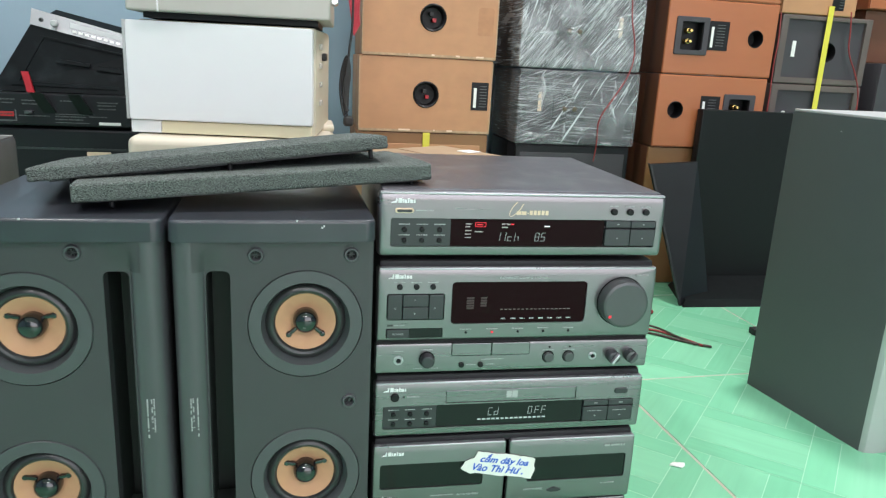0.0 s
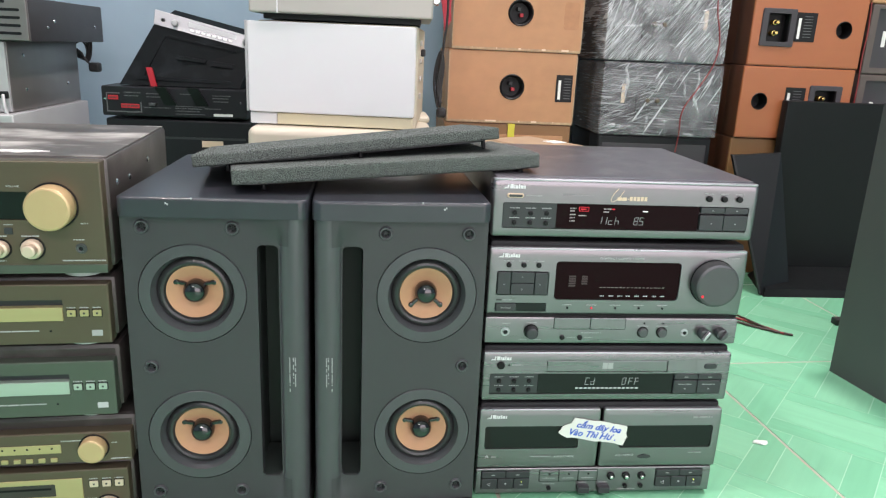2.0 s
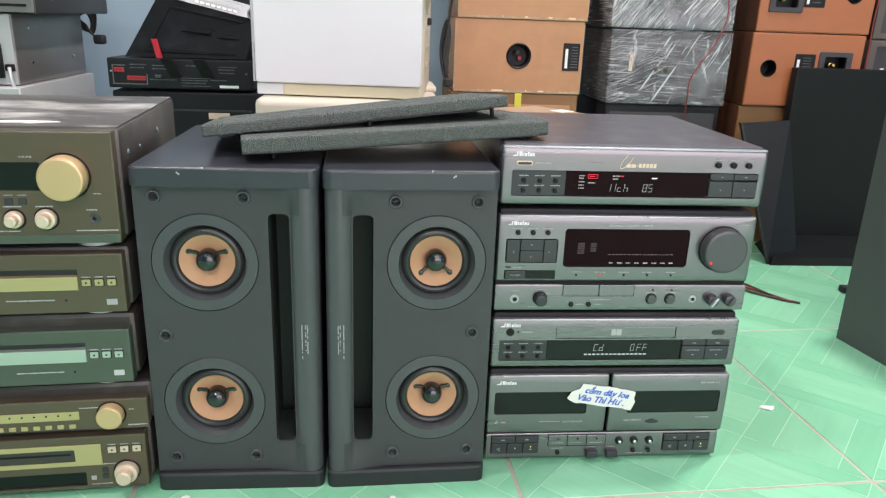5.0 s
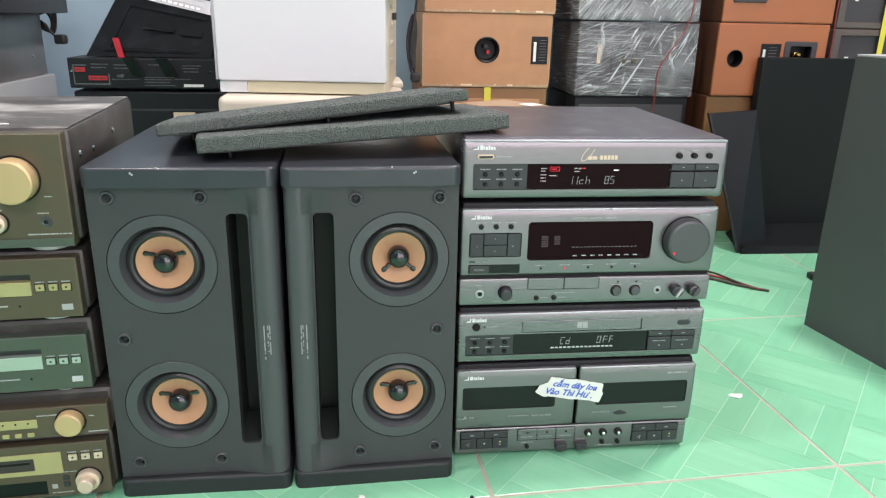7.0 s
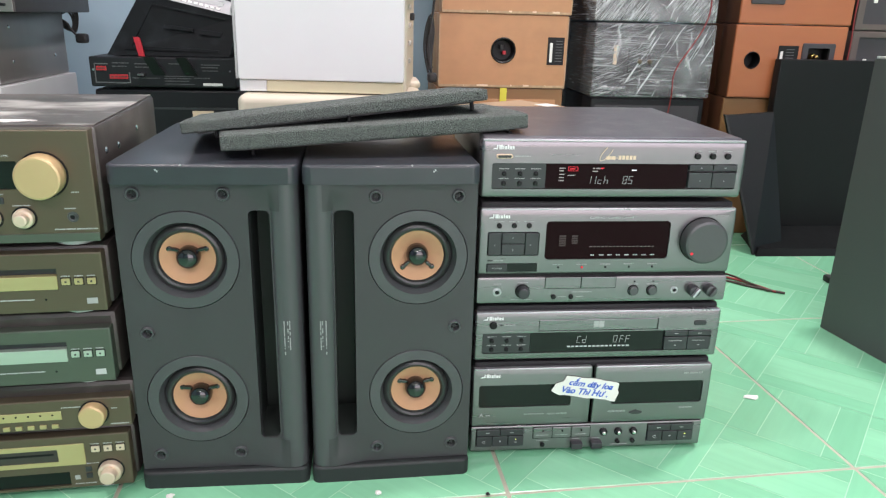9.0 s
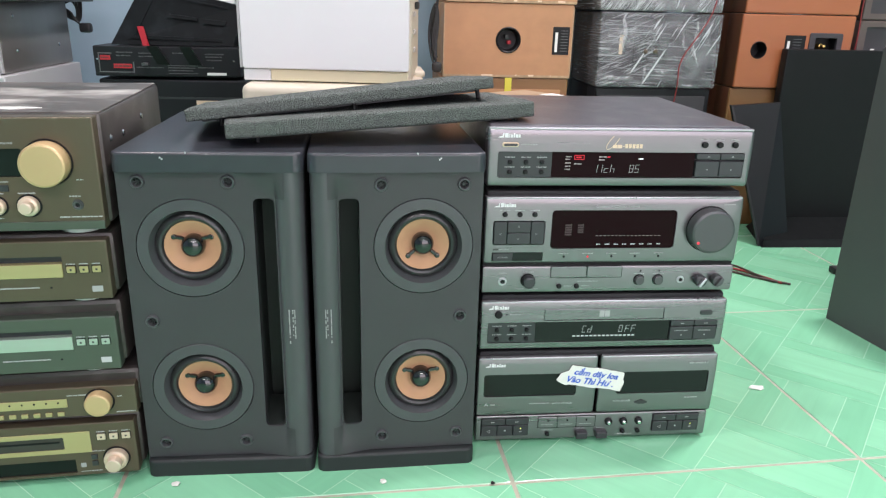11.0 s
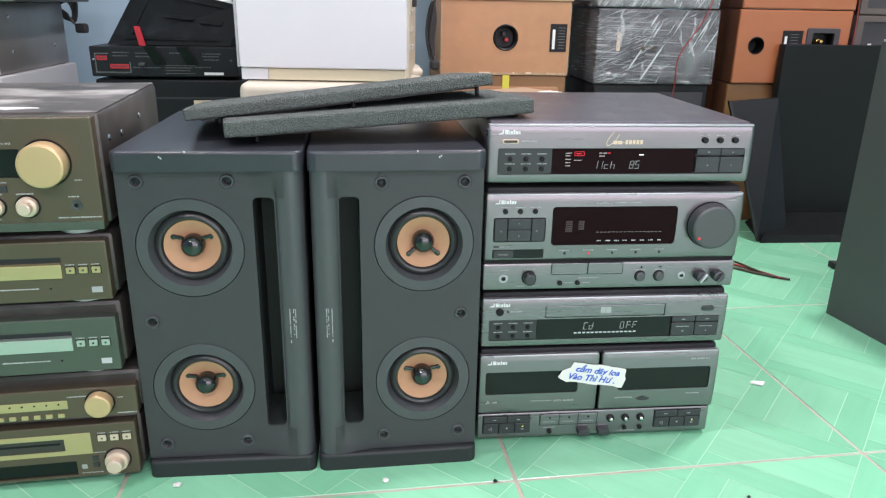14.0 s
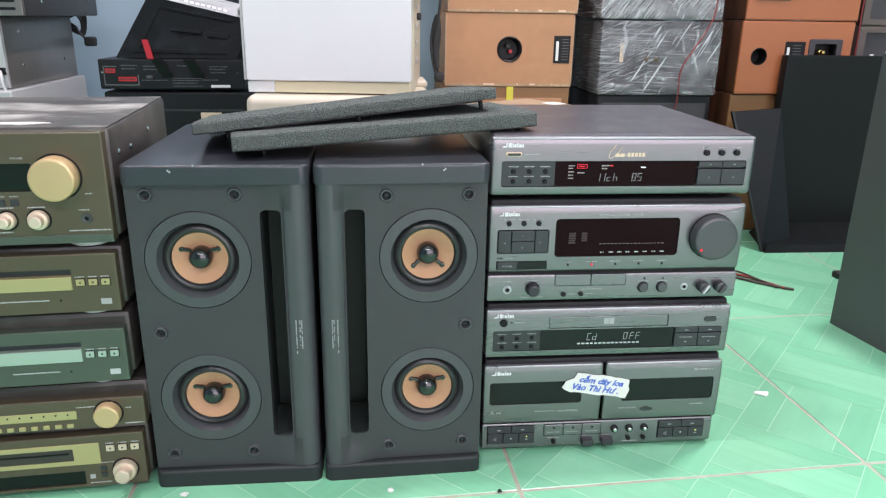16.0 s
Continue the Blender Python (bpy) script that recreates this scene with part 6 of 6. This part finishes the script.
part("tab", hexa([(-0.466, 1.385, 0.386), (-0.455, 1.385, 0.386), (-0.455, 1.389, 0.386), (-0.466, 1.389, 0.386),
                  (-0.474, 1.388, 0.421), (-0.463, 1.388, 0.421), (-0.463, 1.392, 0.421), (-0.474, 1.392, 0.421)]), RED, red)

# amplifiers at the far end
base = thing("light_grey_cabinet", (-0.648, 1.225, 0), "light grey metal cabinet under the amplifiers", "cabinet")
part("body", box(-0.42, 0.0, 0, 0.33, 0, 0.3405, 0.003), LIGHT_METAL, base)
sil = thing("grey_power_unit", (-0.660, 1.250, 0.3415), "brushed grey metal unit with springs and a red switch", "power unit")
part("body", box(-0.38, 0.0, 0.004, 0.30, 0, 0.119, 0.002), SILVER_METAL, sil)
part("face", plate(rounded(-0.379, -0.001, 0.001, 0.118, 0.001), -0.002, 0.005, bevel=0.001), LIGHT_METAL, sil, "pale grey face plate")
part("switch", box(-0.052, -0.022, -0.008, 0, 0.085, 0.104, 0.002), BLACK, sil)
part("switch_rocker", box(-0.046, -0.029, -0.011, -0.006, 0.080, 0.090, 0.001), RED, sil, "red rocker switch")
part("terminal_block", box(-0.055, -0.020, -0.010, 0, 0.012, 0.070, 0.002), BLACK, sil)
for k in range(7):
    w = lathe([(0.0045, -0.022), (0.006, -0.020), (0.006, -0.006), (0.0045, -0.004)], -0.036, 0.016 + k * 0.008, 14)
    part("terminal", w, SILVER_METAL, sil)
part("socket", box(-0.018, -0.002, -0.006, 0, 0.024, 0.036, 0.002), BLACK, sil)
for y, z in ((0.06, 0.036), (0.24, 0.038), (0.06, 0.095)):
    screw(0.0002, y, z, sil, side=90, r=0.0035)
tube("lead", [(-0.010, -0.006, 0.030), (-0.006, -0.014, 0.018), (-0.004, -0.016, 0.004), (0.004, -0.016, -0.012), (0.010, -0.016, -0.03)], 0.003, LIGHT_METAL, sil)
ba = thing("black_amplifier", (-0.613, 1.240, 0.4615), "black amplifier with slotted front on the grey unit", "amplifier")
part("body", box(-0.40, 0.0, 0.004, 0.335, 0.0, 0.0705, 0.002), AMP_SIDE, ba)
part("face", plate(rounded(-0.399, -0.001, 0.001, 0.0695, 0.001), -0.003, 0.005, bevel=0.001), AMP_FACE, ba, "warm grey metal face")
for k in range(5):
    part("vent_slot", plate(rounded(-0.064, -0.012 - (0.022 if k == 4 else 0.0), 0.010 + k * 0.0125, 0.0145 + k * 0.0125, 0.002), -0.0035, 0.001), BLACK, ba)
part("recess", box(-0.12, -0.074, -0.0036, 0.001, 0.008, 0.066), BLACK, ba)
for y, z in ((0.10, 0.035), (0.29, 0.030), (0.07, 0.024)):
    screw(0.0002, y, z, ba, side=90, r=0.003)
pl = thing("power_plug", (0, 0, 0), "coiled black mains lead with plug hanging at the wall", "cable")
for k in range(4):
    o = 0.005 * k
    tube("loop", [(-0.686, 1.575, 0.458 - o * 0.5), (-0.672 + o, 1.600, 0.470), (-0.658 + o * 0.7, 1.605, 0.448 + o), (-0.664 + o * 0.5, 1.605, 0.420 - o * 0.4),
                  (-0.684 + o, 1.600, 0.432), (-0.680 + o * 0.6, 1.600, 0.450 - o * 0.6), (-0.664, 1.600, 0.420), (-0.650, 1.600, 0.412)], 0.0022, RUBBER, pl)
part("plug", box(-0.656, -0.632, 1.59, 1.61, 0.398, 0.418, 0.005, 2), RUBBER, pl)

# ---------- small things on the floor ----------
wires = thing("speaker_wire", (0, 0, 0), "dull red and brown speaker wires lying on the tiles", "wire")
tube("strand", [(0.40, 1.00, 0.003), (0.56, 1.20, 0.003), (0.655, 1.185, 0.003), (0.690, 1.140, 0.003), (0.716, 1.094, 0.003)], 0.0022, WIRE_RED, wires)
tube("strand", [(0.40, 1.01, 0.003), (0.55, 1.20, 0.003), (0.648, 1.165, 0.003), (0.685, 1.118, 0.003), (0.730, 1.088, 0.003)], 0.0022, WIRE_DARK, wires)
tube("strand", [(0.45, 1.05, 0.003), (0.60, 1.22, 0.003), (0.665, 1.195, 0.006), (0.684, 1.136, 0.006), (0.705, 1.100, 0.003)], 0.0020, WIRE_DARK, wires)
tube("strand", [(0.60, 1.26, 0.003), (0.69, 1.295, 0.003), (0.712, 1.285, 0.003), (0.700, 1.262, 0.003), (0.66, 1.25, 0.003)], 0.0020, WIRE_RED, wires)


def crumb(name, label, x, y, r, mat, category, seed, flat=0.5):
    bm = bmesh.new()
    bmesh.ops.create_icosphere(bm, subdivisions=2, radius=r)
    rr = random.Random(seed)
    for v in bm.verts:
        v.co *= rr.uniform(0.65, 1.15)
        v.co.z = max(v.co.z * flat, -r * flat * 0.6)
    ob = part(name, bm, mat, None)
    lo_z = min(v.co.z for v in ob.data.vertices)
    ob.location = (x, y, 0.0008 - lo_z)
    tagged(ob, label, category)
    return ob


sc = thing("paper_scrap", (0.472, 0.727, 0.001), "small torn white paper scrap on the tiles", "scrap", "", -25)
part("scrap", hexa([(-0.009, -0.004, 0), (0.006, -0.005, 0), (0.010, 0.001, 0), (-0.004, 0.005, 0), (-0.008, -0.003, 0.003), (0.005, -0.005, 0.001), (0.009, 0.002, 0.004), (-0.004, 0.004, 0.001)]), PAPER, sc)
crumb("white_crumb", "tiny white crumb on the tiles", -0.024, 0.558, 0.0035, PAPER, "crumb", 5)
crumb("dark_crumb", "tiny dark crumb on the tiles", 0.090, 0.549, 0.0025, BLACK, "crumb", 6)
crumb("white_crumb", "flat white paper crumb on the tiles", -0.236, 0.567, 0.0045, PAPER, "crumb", 8, 0.2)
crumb("dark_crumb", "tiny dark crumb on the tiles", 0.344, 0.504, 0.0022, BLACK, "crumb", 7)

# ---------- tiled floor ----------
floor = tagged(part("floor", box(X0 - 0.1, X1 + 0.1, Y0 - 0.1, Y1 + 0.1, -0.06, -0.0012), GROUT, None), "green glazed tile floor with pinkish grout", "floor", kind="structure")
SIDE, GAP = 0.4015, 0.0044
H2 = (SIDE - GAP) / 2


def clip(poly, nx, ny, c):
    out = []
    for i, p in enumerate(poly):
        q = poly[(i + 1) % len(poly)]
        a, b = p[0] * nx + p[1] * ny - c, q[0] * nx + q[1] * ny - c
        if a <= 0:
            out.append(p)
        if (a < 0 < b) or (b < 0 < a):
            t = a / (a - b)
            out.append((p[0] + (q[0] - p[0]) * t, p[1] + (q[1] - p[1]) * t))
    return out


def tile_mesh():
    """One glazed tile printed with a diagonal basket weave of planks between pale lines."""
    bm = box(-H2, H2, -H2, H2, -0.008, -0.0003, 0.0006, 1)
    for f in bm.faces:
        f.material_index = 0
    g, e = 0.0005, H2 - 0.0004
    for iu in range(0, 4):
        for iv in range(-2, 2):
            for lo_, hi_, wide in ((0.0, 0.125, 0), (0.125, 0.375, 1), (0.375, 0.5, 0)):
                u0, u1, v0, v1 = iu * 0.5, iu * 0.5 + 0.5, iv * 0.5, iv * 0.5 + 0.5
                if (iu + iv) % 2:
                    u0, u1 = iu * 0.5 + lo_, iu * 0.5 + hi_
                else:
                    v0, v1 = iv * 0.5 + lo_, iv * 0.5 + hi_
                k = g * math.sqrt(2) / SIDE
                q = [(u0 + k, v0 + k), (u1 - k, v0 + k), (u1 - k, v1 - k), (u0 + k, v1 - k)]
                q = [((u - v - 1) / 2 * SIDE, (u + v - 1) / 2 * SIDE) for u, v in q]
                for nx, ny in ((1, 0), (-1, 0), (0, 1), (0, -1)):
                    q = clip(q, nx, ny, e)
                    if len(q) < 3:
                        break
                if len(q) >= 3:
                    f = bm.faces.new([bm.verts.new((x, y, 0.0)) for x, y in q])
                    f.material_index = 1 + 2 * wide + (iu + iv) % 2
    me = bpy.data.meshes.new("tile")
    bmesh.ops.recalc_face_normals(bm, faces=bm.faces)
    for f in bm.faces:
        if f.material_index and f.normal.z < 0:
            f.normal_flip()
    bm.to_mesh(me)
    bm.free()
    me.materials.append(TILE_LINE)
    for m in TILES:
        me.materials.append(m)
    return me


TM = tile_mesh()
turn_f = radians(2.8)
cf, sf = math.cos(turn_f), math.sin(turn_f)
ax, ay = 0.1120, 0.5495      # a corner where four tiles meet
for i in range(-7, 11):
    for j in range(-10, 4):
        lx, ly = (i + 0.5) * SIDE, (j + 0.5) * SIDE
        x, y = ax + lx * cf - ly * sf, ay + lx * sf + ly * cf
        if X0 - 0.1 < x < X1 + 0.1 and Y0 < y < Y1 + 0.05:
            t = new("tile", TM)
            t.parent = floor
            t.matrix_basis = pose(x, y, 0, 0, 0, 2.8)
